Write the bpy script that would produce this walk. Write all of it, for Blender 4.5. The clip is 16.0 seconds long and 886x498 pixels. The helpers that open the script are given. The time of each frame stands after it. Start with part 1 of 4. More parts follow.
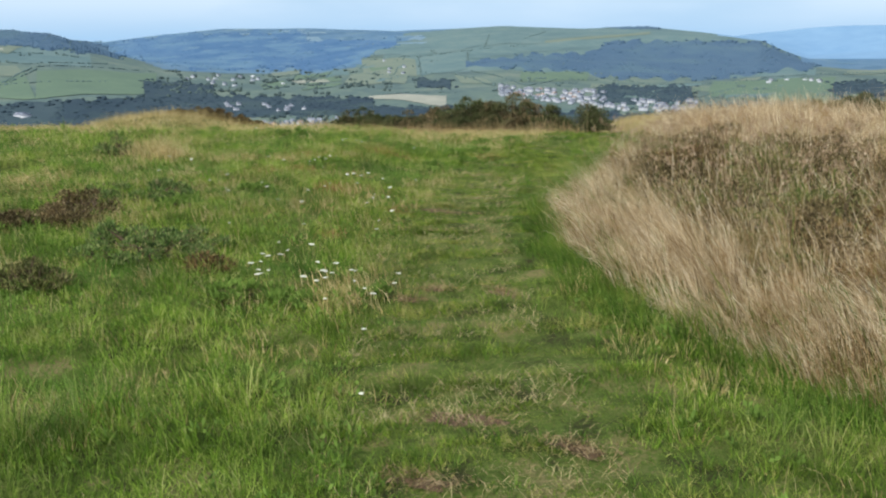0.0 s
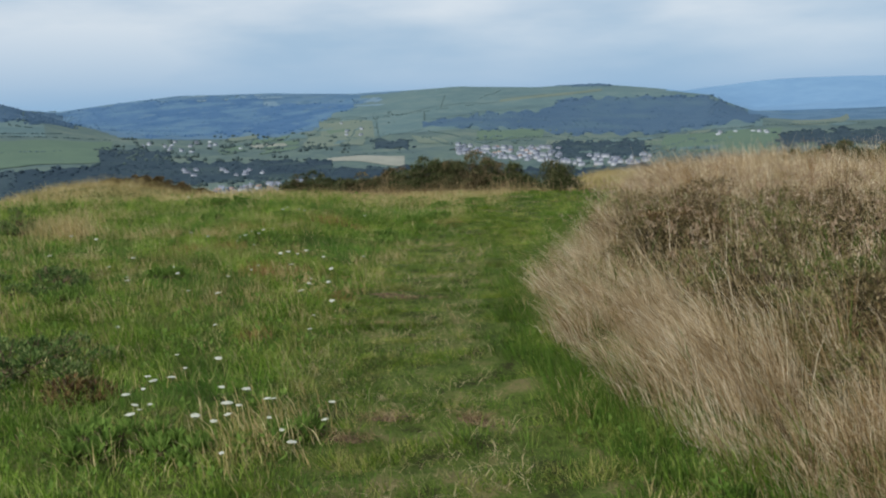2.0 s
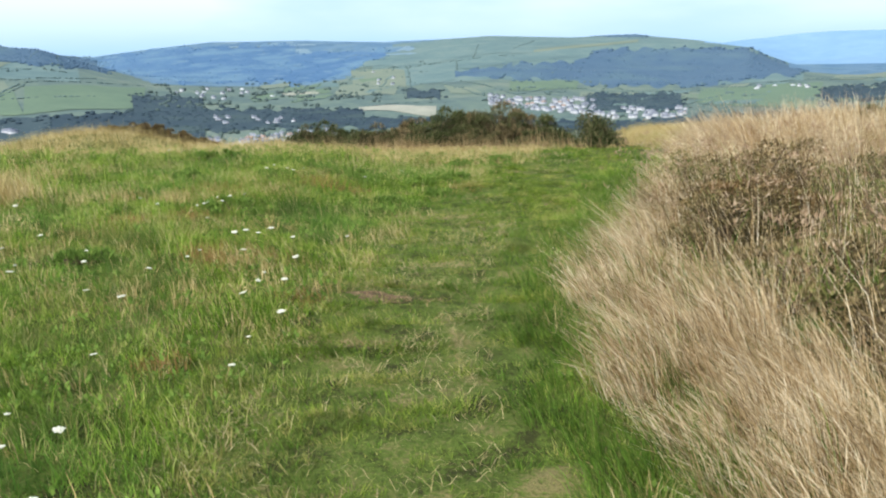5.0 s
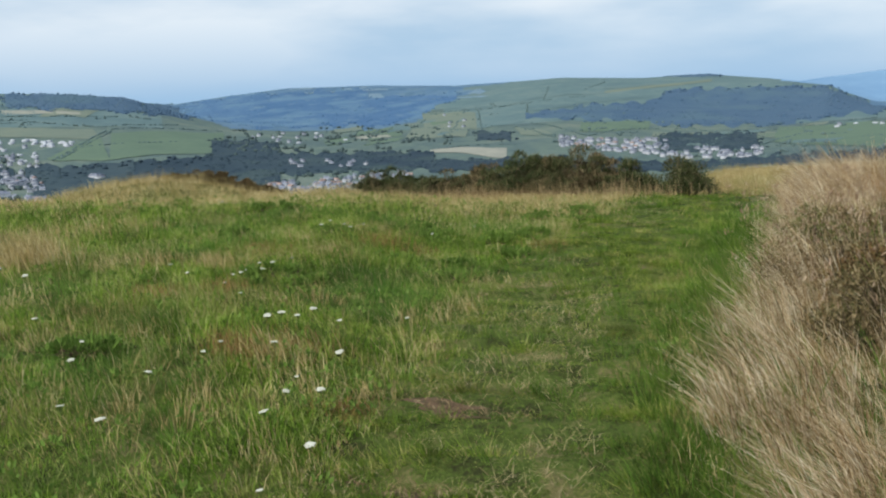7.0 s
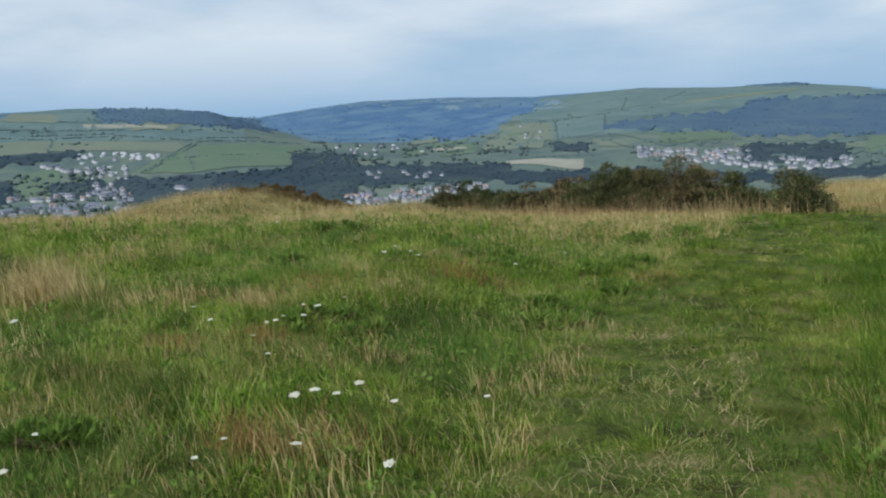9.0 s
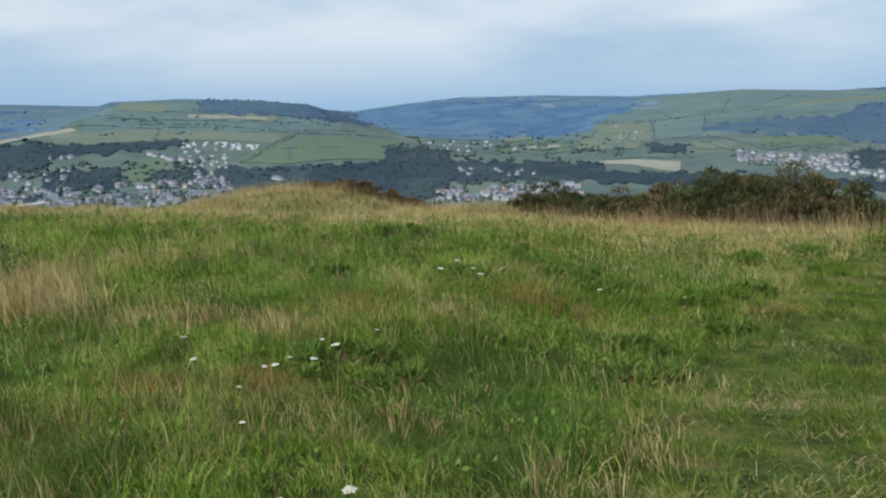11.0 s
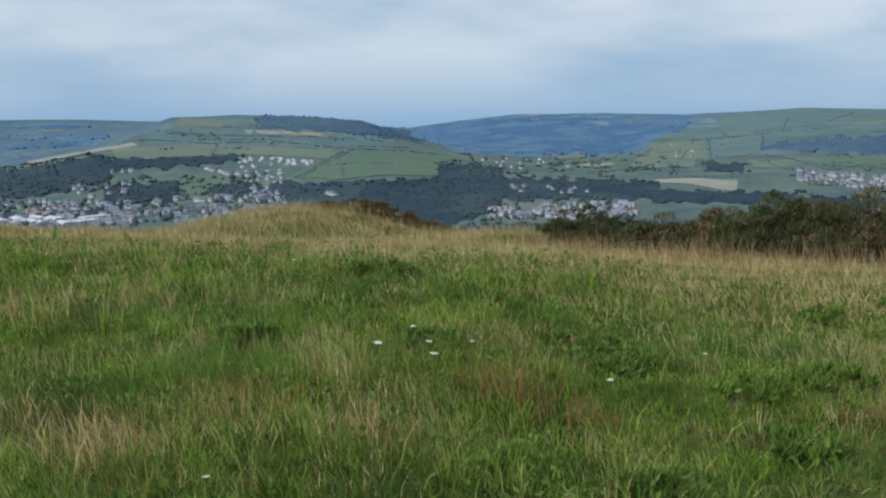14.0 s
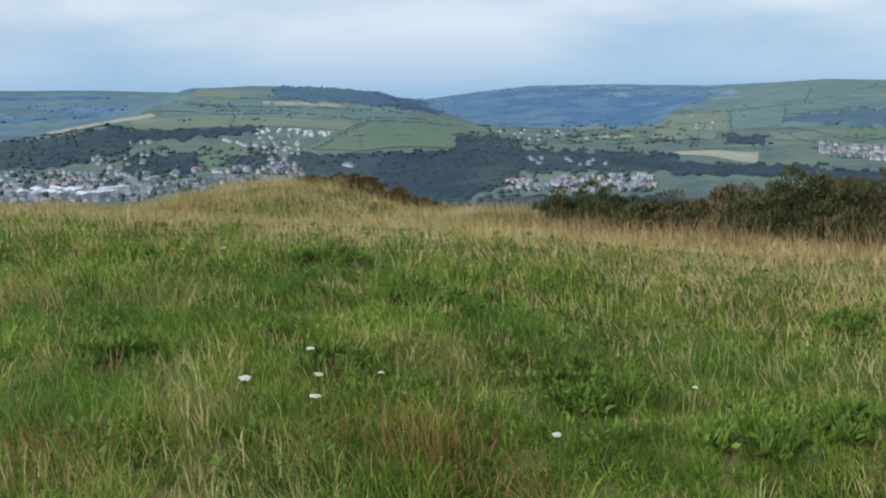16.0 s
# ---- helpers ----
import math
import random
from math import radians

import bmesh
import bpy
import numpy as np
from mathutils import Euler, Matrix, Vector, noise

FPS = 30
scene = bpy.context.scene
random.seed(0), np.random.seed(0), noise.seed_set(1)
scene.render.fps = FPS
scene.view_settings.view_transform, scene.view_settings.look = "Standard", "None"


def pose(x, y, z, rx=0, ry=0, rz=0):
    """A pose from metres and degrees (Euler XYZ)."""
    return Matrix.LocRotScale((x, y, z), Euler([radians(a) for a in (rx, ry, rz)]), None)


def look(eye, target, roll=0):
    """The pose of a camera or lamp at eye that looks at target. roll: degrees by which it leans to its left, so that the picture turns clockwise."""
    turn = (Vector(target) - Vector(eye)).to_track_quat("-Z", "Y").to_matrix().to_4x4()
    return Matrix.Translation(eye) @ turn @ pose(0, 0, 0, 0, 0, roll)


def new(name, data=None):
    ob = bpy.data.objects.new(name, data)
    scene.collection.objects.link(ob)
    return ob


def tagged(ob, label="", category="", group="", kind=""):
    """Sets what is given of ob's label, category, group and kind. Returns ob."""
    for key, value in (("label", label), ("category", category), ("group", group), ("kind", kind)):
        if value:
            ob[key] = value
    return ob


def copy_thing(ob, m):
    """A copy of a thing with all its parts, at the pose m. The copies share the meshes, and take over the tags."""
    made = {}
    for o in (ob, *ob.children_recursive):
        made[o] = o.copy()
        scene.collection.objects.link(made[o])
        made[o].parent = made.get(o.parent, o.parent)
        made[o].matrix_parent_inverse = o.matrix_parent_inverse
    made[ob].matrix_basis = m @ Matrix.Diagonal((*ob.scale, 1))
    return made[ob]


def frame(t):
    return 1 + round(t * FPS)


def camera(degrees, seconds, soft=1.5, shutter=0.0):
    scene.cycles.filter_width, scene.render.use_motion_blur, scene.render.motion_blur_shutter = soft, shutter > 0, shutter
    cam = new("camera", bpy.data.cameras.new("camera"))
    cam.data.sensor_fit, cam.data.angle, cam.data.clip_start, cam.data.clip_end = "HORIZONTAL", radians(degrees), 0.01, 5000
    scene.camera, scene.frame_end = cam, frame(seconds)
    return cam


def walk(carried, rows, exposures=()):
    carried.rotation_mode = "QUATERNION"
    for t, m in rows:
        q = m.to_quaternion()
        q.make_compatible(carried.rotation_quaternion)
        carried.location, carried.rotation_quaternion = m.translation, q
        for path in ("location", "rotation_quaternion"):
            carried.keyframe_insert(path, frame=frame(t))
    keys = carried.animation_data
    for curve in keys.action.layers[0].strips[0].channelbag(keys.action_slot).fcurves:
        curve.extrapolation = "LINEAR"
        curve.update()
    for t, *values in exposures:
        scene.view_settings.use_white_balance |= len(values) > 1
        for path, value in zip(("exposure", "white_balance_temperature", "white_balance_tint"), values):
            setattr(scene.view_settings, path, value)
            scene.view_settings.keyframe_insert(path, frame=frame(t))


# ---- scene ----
cam = camera(54.6, 16.0, soft=2.2)
METRES, EYE, TILT, LEAN, TURN = 11.0, 1.6, -14.2, 0.0, 0.0
ROWS = [
    (0.0, 0.0, 0.0, 0.0, -0.0, 0.0, 0.0),
    (0.5, -0.0001, 0.0369, 0.0073, -0.55, 1.57, 0.57),
    (1.0, 0.0027, 0.0748, 0.0135, -1.34, 2.67, 1.25),
    (1.5, 0.0038, 0.1094, 0.0204, -2.15, 3.4, 1.64),
    (2.0, 0.0071, 0.1477, 0.0264, -2.46, 3.86, 2.04),
    (2.5, 0.0107, 0.1851, 0.0315, -2.33, 3.96, 1.87),
    (3.0, 0.0149, 0.2228, 0.0366, -2.09, 3.64, 1.6),
    (5.5, 0.0324, 0.354, 0.0639, 0.49, 0.42, 0.89),
    (6.0, 0.0314, 0.3833, 0.0706, 1.85, 1.25, 1.04),
    (6.5, 0.0294, 0.4131, 0.0769, 2.93, 2.41, 1.01),
    (7.0, 0.0257, 0.4445, 0.0837, 4.17, 3.47, 0.61),
    (7.5, 0.0212, 0.4781, 0.0909, 5.48, 4.23, 0.31),
    (8.0, 0.0168, 0.5083, 0.097, 6.84, 4.53, 0.02),
    (8.5, 0.0116, 0.5393, 0.1027, 8.0, 4.49, 0.04),
    (9.0, 0.0089, 0.5718, 0.1084, 9.16, 4.25, -0.11),
    (9.5, 0.0074, 0.6011, 0.1139, 10.49, 4.06, -0.89),
    (10.0, 0.0058, 0.6315, 0.1192, 12.21, 4.0, -1.81),
    (12.5, 0.0018, 0.7664, 0.1487, 17.45, 3.96, -3.06),
    (13.0, 0.002, 0.797, 0.1547, 18.08, 4.3, -3.38),
    (13.5, 0.0042, 0.8352, 0.1608, 18.38, 4.74, -3.67),
    (14.0, 0.0053, 0.8672, 0.1673, 18.3, 4.81, -3.83),
    (14.5, 0.0069, 0.8953, 0.1731, 18.34, 4.23, -3.84),
    (15.0, 0.0081, 0.9203, 0.1785, 18.63, 3.49, -4.19),
    (15.5, 0.0102, 0.9493, 0.1826, 19.18, 3.08, -4.29),
    (16.0, 0.0116, 0.9778, 0.189, 19.45, 2.86, -4.13),
]
EXPOSURES = [(0, 0.4, 6500, 10), (0.5, 0.35, 6483, 10), (1, 0.34, 6467, 10), (1.5, 0.08, 6450, 10), (2, -0.12, 6350, 10), (2.5, -0.04, 6300, 10), (3, 0.12, 6400, 10), (4.2, 0.35, 6500, 10), (5.3, 0.8, 6550, 10), (5.5, 0.78, 6550, 10), (6, 0.32, 6500, 10), (6.5, 0.32, 6475, 10), (7, 0.12, 6450, 10), (7.5, -0.08, 6300, 10), (8, -0.2, 6150, 10), (8.5, 0, 6250, 10), (9, -0.05, 6300, 10), (9.5, -0.16, 6200, 10), (10, 0.06, 6450, 10), (12.5, -0.07, 6250, 10), (13, 0.12, 6300, 10), (13.5, -0.15, 6300, 10), (14, -0.2, 6150, 10), (14.5, 0.02, 6200, 10), (15, 0, 6300, 10), (15.5, 0.12, 6400, 10), (16, 0.05, 6300, 10)]
walk(cam, [(t, pose(0, 0, EYE, TILT, LEAN, TURN) @ pose(METRES * x, METRES * y, METRES * z, 90 + pitch, roll, yaw)) for t, x, y, z, yaw, pitch, roll in ROWS], EXPOSURES)

# ---- sky and sun ----
SUN_UP, SUN_ROUND = 37.0, 215.0
sun = new("sun", bpy.data.lights.new("sun", "SUN"))
sun.data.energy, sun.data.angle, sun.data.color = 3.6, radians(5), (1.0, 0.95, 0.86)
_sx, _sy = math.sin(radians(SUN_ROUND)), math.cos(radians(SUN_ROUND))
_cz = math.cos(radians(SUN_UP))
sun.matrix_world = look((0, 0, 60), (-_sx * _cz * 10, -_sy * _cz * 10, 60 - 10 * math.sin(radians(SUN_UP))))

world = bpy.data.worlds.new("sky")
scene.world = world
world.use_nodes = True
wn, wl = world.node_tree.nodes, world.node_tree.links
wn.clear()


def link_node(tree, kind, **settings):
    n = tree.nodes.new(kind)
    for key, value in settings.items():
        n.inputs[key.replace("_", " ")].default_value = value
    return n


sky = wn.new("ShaderNodeTexSky")
sky.sky_type, sky.sun_disc = "NISHITA", False
sky.sun_elevation, sky.sun_rotation = radians(SUN_UP), radians(SUN_ROUND)
sky_light = link_node(world.node_tree, "ShaderNodeBackground", Strength=0.07)
wl.new(sky.outputs[0], sky_light.inputs[0])
coords = wn.new("ShaderNodeTexCoord")
split = wn.new("ShaderNodeSeparateXYZ")
wl.new(coords.outputs["Generated"], split.inputs[0])
stretch = wn.new("ShaderNodeMapping")
stretch.inputs["Scale"].default_value = (2.2, 2.2, 9.0)
wl.new(coords.outputs["Generated"], stretch.inputs[0])
cloud_noise = link_node(world.node_tree, "ShaderNodeTexNoise", Scale=1.3, Detail=5.0, Roughness=0.5)
wl.new(stretch.outputs[0], cloud_noise.inputs["Vector"])
cloud_tone = wn.new("ShaderNodeValToRGB")
cloud_tone.color_ramp.elements[0].position, cloud_tone.color_ramp.elements[0].color = 0.36, (0.45, 0.61, 0.78, 1)
cloud_tone.color_ramp.elements[1].position, cloud_tone.color_ramp.elements[1].color = 0.62, (0.79, 0.865, 0.935, 1)
wl.new(cloud_noise.outputs["Fac"], cloud_tone.inputs[0])
low = wn.new("ShaderNodeMapRange")
low.inputs["From Min"].default_value, low.inputs["From Max"].default_value = -0.01, 0.085
wl.new(split.outputs["Z"], low.inputs["Value"])
veil = wn.new("ShaderNodeMix")
veil.data_type = "RGBA"
veil.inputs["A"].default_value = (0.33, 0.54, 0.78, 1)
wl.new(low.outputs[0], veil.inputs["Factor"])
wl.new(cloud_tone.outputs[0], veil.inputs["B"])
cloud_light = link_node(world.node_tree, "ShaderNodeBackground", Strength=1.0)
wl.new(veil.outputs["Result"], cloud_light.inputs[0])
sky_mix = link_node(world.node_tree, "ShaderNodeMixShader", Fac=0.88)
wl.new(sky_light.outputs[0], sky_mix.inputs[1])
wl.new(cloud_light.outputs[0], sky_mix.inputs[2])
wo = wn.new("ShaderNodeOutputWorld")
wl.new(sky_mix.outputs[0], wo.inputs[0])


# ---- materials ----
def material(name, tones, scale=3.0, fine=25.0, rough=0.9, bump=0.0, by_piece=0.0, glow_through=0.0, sharp=0.12, drifts=(), mix=0.4):
    """Tones are mixed by noise at two scales in world metres, by a random value for each island, and by broad patches."""
    m = bpy.data.materials.new(name)
    m.use_nodes = True
    tree = m.node_tree
    nodes, links = tree.nodes, tree.links
    nodes.clear()
    geo = nodes.new("ShaderNodeNewGeometry")
    coarse = link_node(tree, "ShaderNodeTexNoise", Scale=scale, Detail=4.0, Roughness=0.6)
    grain = link_node(tree, "ShaderNodeTexNoise", Scale=fine, Detail=3.0, Roughness=0.7)
    links.new(geo.outputs["Position"], coarse.inputs["Vector"])
    links.new(geo.outputs["Position"], grain.inputs["Vector"])
    blend = nodes.new("ShaderNodeMix")
    blend.inputs["Factor"].default_value = mix
    links.new(coarse.outputs["Fac"], blend.inputs["A"])
    links.new(grain.outputs["Fac"], blend.inputs["B"])
    value = blend.outputs["Result"]
    if by_piece:
        spread = link_node(tree, "ShaderNodeMapRange", **{"To_Min": 0.3, "To_Max": 0.7})
        links.new(geo.outputs["Random Per Island"], spread.inputs["Value"])
        pick = nodes.new("ShaderNodeMix")
        pick.inputs["Factor"].default_value = by_piece
        links.new(value, pick.inputs["A"])
        links.new(spread.outputs[0], pick.inputs["B"])
        value = pick.outputs["Result"]
    ramp = nodes.new("ShaderNodeValToRGB")
    els = ramp.color_ramp.elements
    n = len(tones)
    while len(els) < n:
        els.new(0.5)
    for i, tone in enumerate(tones):
        els[i].position = 0.5 + sharp * (2 * i / max(1, n - 1) - 1)
        els[i].color = (*tone, 1)
    links.new(value, ramp.inputs[0])
    shade = link_node(tree, "ShaderNodeBsdfPrincipled", Roughness=rough)
    shade.inputs["Specular IOR Level"].default_value = 0.06
    colour = ramp.outputs[0]
    for size, start, end, tone, amount in drifts:
        broad = link_node(tree, "ShaderNodeTexNoise", Scale=size, Detail=3.0, Roughness=0.6)
        links.new(geo.outputs["Position"], broad.inputs["Vector"])
        mask = link_node(tree, "ShaderNodeMapRange", **{"From_Min": start, "From_Max": end, "To_Min": 0.0, "To_Max": amount})
        links.new(broad.outputs["Fac"], mask.inputs["Value"])
        over = nodes.new("ShaderNodeMix")
        over.data_type = "RGBA"
        over.inputs["B"].default_value = (*tone, 1)
        links.new(mask.outputs[0], over.inputs["Factor"])
        links.new(colour, over.inputs["A"])
        colour = over.outputs["Result"]
    links.new(colour, shade.inputs["Base Color"])
    out = nodes.new("ShaderNodeOutputMaterial")
    last = shade.outputs[0]
    if bump:
        relief = link_node(tree, "ShaderNodeBump", Strength=bump, Distance=0.02)
        links.new(grain.outputs["Fac"], relief.inputs["Height"])
        links.new(relief.outputs[0], shade.inputs["Normal"])
    if glow_through:
        thin = nodes.new("ShaderNodeBsdfTranslucent")
        links.new(colour, thin.inputs[0])
        both = link_node(tree, "ShaderNodeMixShader", Fac=glow_through)
        links.new(last, both.inputs[1])
        links.new(thin.outputs[0], both.inputs[2])
        last = both.outputs[0]
    links.new(last, out.inputs[0])
    return m


turf_mat = material("turf", [(0.0338, 0.0378, 0.0132), (0.0546, 0.0702, 0.0168), (0.0715, 0.108, 0.0204), (0.0975, 0.111, 0.0312), (0.156, 0.135, 0.0576)], scale=3.5, fine=45, bump=1.0, sharp=0.10)
earth_mat = material("bare_earth", [(0.0476, 0.0454, 0.0229), (0.109, 0.0719, 0.0444), (0.17, 0.11, 0.0727), (0.0952, 0.0832, 0.0421)], scale=16, fine=60, bump=0.9)
green_mat = material("green_grass", [(0.054, 0.0879, 0.0156), (0.097, 0.173, 0.0222), (0.151, 0.262, 0.0289), (0.227, 0.356, 0.0445), (0.334, 0.421, 0.0834), (0.496, 0.51, 0.19)], scale=2.2, fine=19, mix=0.5, rough=0.6, by_piece=0.28, glow_through=0.45, sharp=0.085, drifts=((0.9, 0.54, 0.67, (0.34, 0.30, 0.12), 0.42), (1.7, 0.6, 0.7, (0.25, 0.16, 0.07), 0.3), (0.6, 0.5, 0.62, (0.085, 0.205, 0.04), 0.6), (2.4, 0.53, 0.62, (0.05, 0.08, 0.018), 0.55), (1.1, 0.55, 0.63, (0.05, 0.10, 0.02), 0.6)))
verge_mat = material("verge_grass", [(0.0336, 0.0576, 0.0112), (0.0576, 0.11, 0.0168), (0.0864, 0.168, 0.0243), (0.134, 0.221, 0.0355), (0.23, 0.269, 0.0654)], scale=1.8, fine=9, rough=0.6, by_piece=0.35, glow_through=0.3, sharp=0.10)
turf_blade_mat = material("short_grass", [(0.066, 0.0847, 0.0154), (0.106, 0.164, 0.0198), (0.152, 0.239, 0.0275), (0.211, 0.293, 0.0396), (0.304, 0.321, 0.0825), (0.449, 0.41, 0.154)], scale=3.0, fine=17, mix=0.5, rough=0.6, by_piece=0.28, glow_through=0.4, sharp=0.085, drifts=((1.0, 0.56, 0.68, (0.28, 0.22, 0.10), 0.5), (3.2, 0.54, 0.64, (0.04, 0.062, 0.016), 0.75)))
stalk_mat = material("seeding_grass", [(0.26, 0.25, 0.08), (0.42, 0.36, 0.16), (0.58, 0.50, 0.27)], scale=1.0, fine=6, rough=0.7, by_piece=0.5, glow_through=0.3)
dry_mat = material("dry_grass", [(0.085, 0.0515, 0.0251), (0.24, 0.16, 0.0775), (0.48, 0.35, 0.188), (0.74, 0.597, 0.388), (0.9, 0.803, 0.604)], scale=4.0, fine=24, mix=0.5, rough=0.6, by_piece=0.45, glow_through=0.25, sharp=0.10, drifts=((1.2, 0.54, 0.65, (0.33, 0.19, 0.08), 0.5), (0.9, 0.58, 0.68, (0.17, 0.18, 0.06), 0.45)))
dead_stalk_mat = material("dead_stalk", [(0.13, 0.085, 0.04), (0.27, 0.19, 0.10), (0.44, 0.34, 0.19)], scale=1.0, fine=6, rough=0.7, by_piece=0.6, glow_through=0.25)
plume_mat = material("seed_plume", [(0.19, 0.12, 0.0702), (0.361, 0.25, 0.162), (0.532, 0.42, 0.302)], scale=2.0, fine=8, rough=0.8, by_piece=0.5, glow_through=0.3)
clipping_mat = material("dry_clipping", [(0.22, 0.18, 0.08), (0.36, 0.29, 0.15), (0.50, 0.42, 0.25)], scale=2.0, fine=12, rough=0.7, by_piece=0.5, glow_through=0.2)
rust_mat = material("rusty_grass", [(0.19, 0.105, 0.042), (0.30, 0.175, 0.07), (0.40, 0.27, 0.12)], scale=2, fine=8, rough=0.7, by_piece=0.6, glow_through=0.25)
rim_mat = material("straw_grass", [(0.17, 0.14, 0.05), (0.34, 0.265, 0.11), (0.53, 0.42, 0.20), (0.70, 0.58, 0.33)], scale=1.6, fine=9, mix=0.5, rough=0.7, by_piece=0.3, glow_through=0.3, sharp=0.10, drifts=((0.5, 0.53, 0.66, (0.24, 0.27, 0.09), 0.55), (0.8, 0.58, 0.68, (0.36, 0.22, 0.09), 0.45)))
gorse_mat = material("gorse_leaf", [(0.0141, 0.0203, 0.0086), (0.0391, 0.0532, 0.0188), (0.0782, 0.092, 0.036), (0.164, 0.149, 0.0782)], scale=2.2, fine=10, rough=0.75, by_piece=0.5, sharp=0.12, drifts=((1.3, 0.55, 0.65, (0.08, 0.064, 0.036), 0.4), (0.8, 0.56, 0.66, (0.03, 0.052, 0.018), 0.5)))
dead_gorse_mat = material("dead_gorse", [(0.03, 0.027, 0.013), (0.08, 0.065, 0.032), (0.15, 0.115, 0.06), (0.29, 0.23, 0.135)], scale=2.0, fine=10, rough=0.8, by_piece=0.55, sharp=0.12, drifts=((1.3, 0.47, 0.56, (0.045, 0.062, 0.023), 0.75),))
bramble_mat = material("bramble_leaf", [(0.03, 0.024, 0.011), (0.08, 0.066, 0.028), (0.17, 0.13, 0.06), (0.34, 0.27, 0.15)], scale=2.0, fine=10, rough=0.7, by_piece=0.55, glow_through=0.25, sharp=0.12, drifts=((1.0, 0.55, 0.66, (0.10, 0.125, 0.04), 0.5), (1.5, 0.55, 0.66, (0.20, 0.115, 0.055), 0.45), (2.6, 0.55, 0.65, (0.05, 0.038, 0.018), 0.5)))
scrub_mat = material("scrub_leaf", [(0.045, 0.055, 0.018), (0.10, 0.115, 0.035), (0.17, 0.17, 0.06), (0.28, 0.24, 0.11)], scale=1.6, fine=9, rough=0.6, by_piece=0.5, glow_through=0.25, sharp=0.12)
dark_scrub_mat = material("dark_scrub_leaf", [(0.0349, 0.0642, 0.018), (0.0768, 0.129, 0.036), (0.14, 0.205, 0.06), (0.266, 0.285, 0.12)], scale=2.0, fine=12, rough=0.65, by_piece=0.5, glow_through=0.2, sharp=0.12)
herb_mat = material("herb_leaf", [(0.084, 0.137, 0.0286), (0.132, 0.215, 0.0416), (0.192, 0.293, 0.0624)], scale=2, fine=9, rough=0.7, by_piece=0.6, glow_through=0.35)
bracken_mat = material("dead_bracken", [(0.06, 0.04, 0.018), (0.12, 0.075, 0.032), (0.20, 0.125, 0.055), (0.15, 0.13, 0.05)], scale=2, fine=9, rough=0.8, by_piece=0.6, glow_through=0.15)
heather_mat = material("heather", [(0.0403, 0.0287, 0.0144), (0.0976, 0.067, 0.0324), (0.162, 0.109, 0.0504), (0.092, 0.0952, 0.0432)], scale=2, fine=9, rough=0.8, by_piece=0.6, glow_through=0.15)
twig_mat = material("twig", [(0.07, 0.05, 0.03), (0.16, 0.12, 0.08)], scale=6, fine=40)
# The blue-grey here is haze painted over a pale field.
hazed_field_mat = material("haze_tinted_field", [(0.13, 0.205, 0.265), (0.165, 0.235, 0.285)], scale=0.01, fine=0.06)
petal_mat = material("white_petal", [(0.42, 0.42, 0.33), (0.60, 0.60, 0.51)], scale=20, fine=90, rough=0.85)
stem_mat = material("flower_stem", [(0.08, 0.12, 0.03), (0.14, 0.17, 0.05)], scale=10, fine=40, glow_through=0.1)
# distant land: haze is painted into these base colours, cooling and greying them
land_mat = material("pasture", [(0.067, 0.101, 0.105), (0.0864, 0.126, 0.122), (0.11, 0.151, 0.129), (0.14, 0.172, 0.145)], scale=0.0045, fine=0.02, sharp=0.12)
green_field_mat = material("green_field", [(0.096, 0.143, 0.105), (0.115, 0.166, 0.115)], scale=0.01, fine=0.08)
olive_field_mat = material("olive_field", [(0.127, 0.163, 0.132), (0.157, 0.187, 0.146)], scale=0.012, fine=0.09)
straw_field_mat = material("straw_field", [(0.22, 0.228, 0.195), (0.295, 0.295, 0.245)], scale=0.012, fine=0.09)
hazed_pasture_mat = material("haze_tinted_hill_pasture", [(0.088, 0.139, 0.147), (0.106, 0.163, 0.165), (0.132, 0.184, 0.177)], scale=0.006, fine=0.03)
# Haze is painted in: blue base colours, palest for land by the horizon.
haze_tint_hill_mat = material("haze_tinted_hill", [(0.07, 0.135, 0.215), (0.085, 0.155, 0.235), (0.11, 0.18, 0.25)], scale=0.004, fine=0.015, drifts=((0.006, 0.52, 0.6, (0.125, 0.195, 0.235), 0.6), (0.011, 0.55, 0.62, (0.055, 0.11, 0.17), 0.6)))
haze_tint_country_mat = material("haze_tinted_country", [(0.075, 0.13, 0.175), (0.095, 0.155, 0.195), (0.12, 0.18, 0.205)], scale=0.004, fine=0.015, sharp=0.10, drifts=((0.004, 0.5, 0.58, (0.135, 0.195, 0.205), 0.6), (0.008, 0.54, 0.6, (0.055, 0.10, 0.15), 0.7)))
haze_tint_horizon_mat = material("haze_tinted_horizon", [(0.15, 0.265, 0.41), (0.18, 0.30, 0.44)], scale=0.003, fine=0.012)
# Valley wood: haze is painted in by bluing the dark green.
hazed_wood_mat = material("haze_tinted_valley_wood", [(0.0247, 0.0417, 0.0588), (0.0342, 0.0553, 0.0714), (0.0475, 0.0718, 0.084)], scale=0.02, fine=0.2, by_piece=0.4, drifts=((0.008, 0.54, 0.64, (0.062, 0.092, 0.085), 0.45),))
# Hillside and far woods: aerial haze painted in as blue base tones.
hazed_spur_wood_mat = material("haze_tinted_hillside_wood", [(0.052, 0.095, 0.15), (0.062, 0.108, 0.165), (0.073, 0.122, 0.175)], scale=0.012, fine=0.15, by_piece=0.3, drifts=((0.004, 0.5, 0.62, (0.085, 0.14, 0.17), 0.5),))
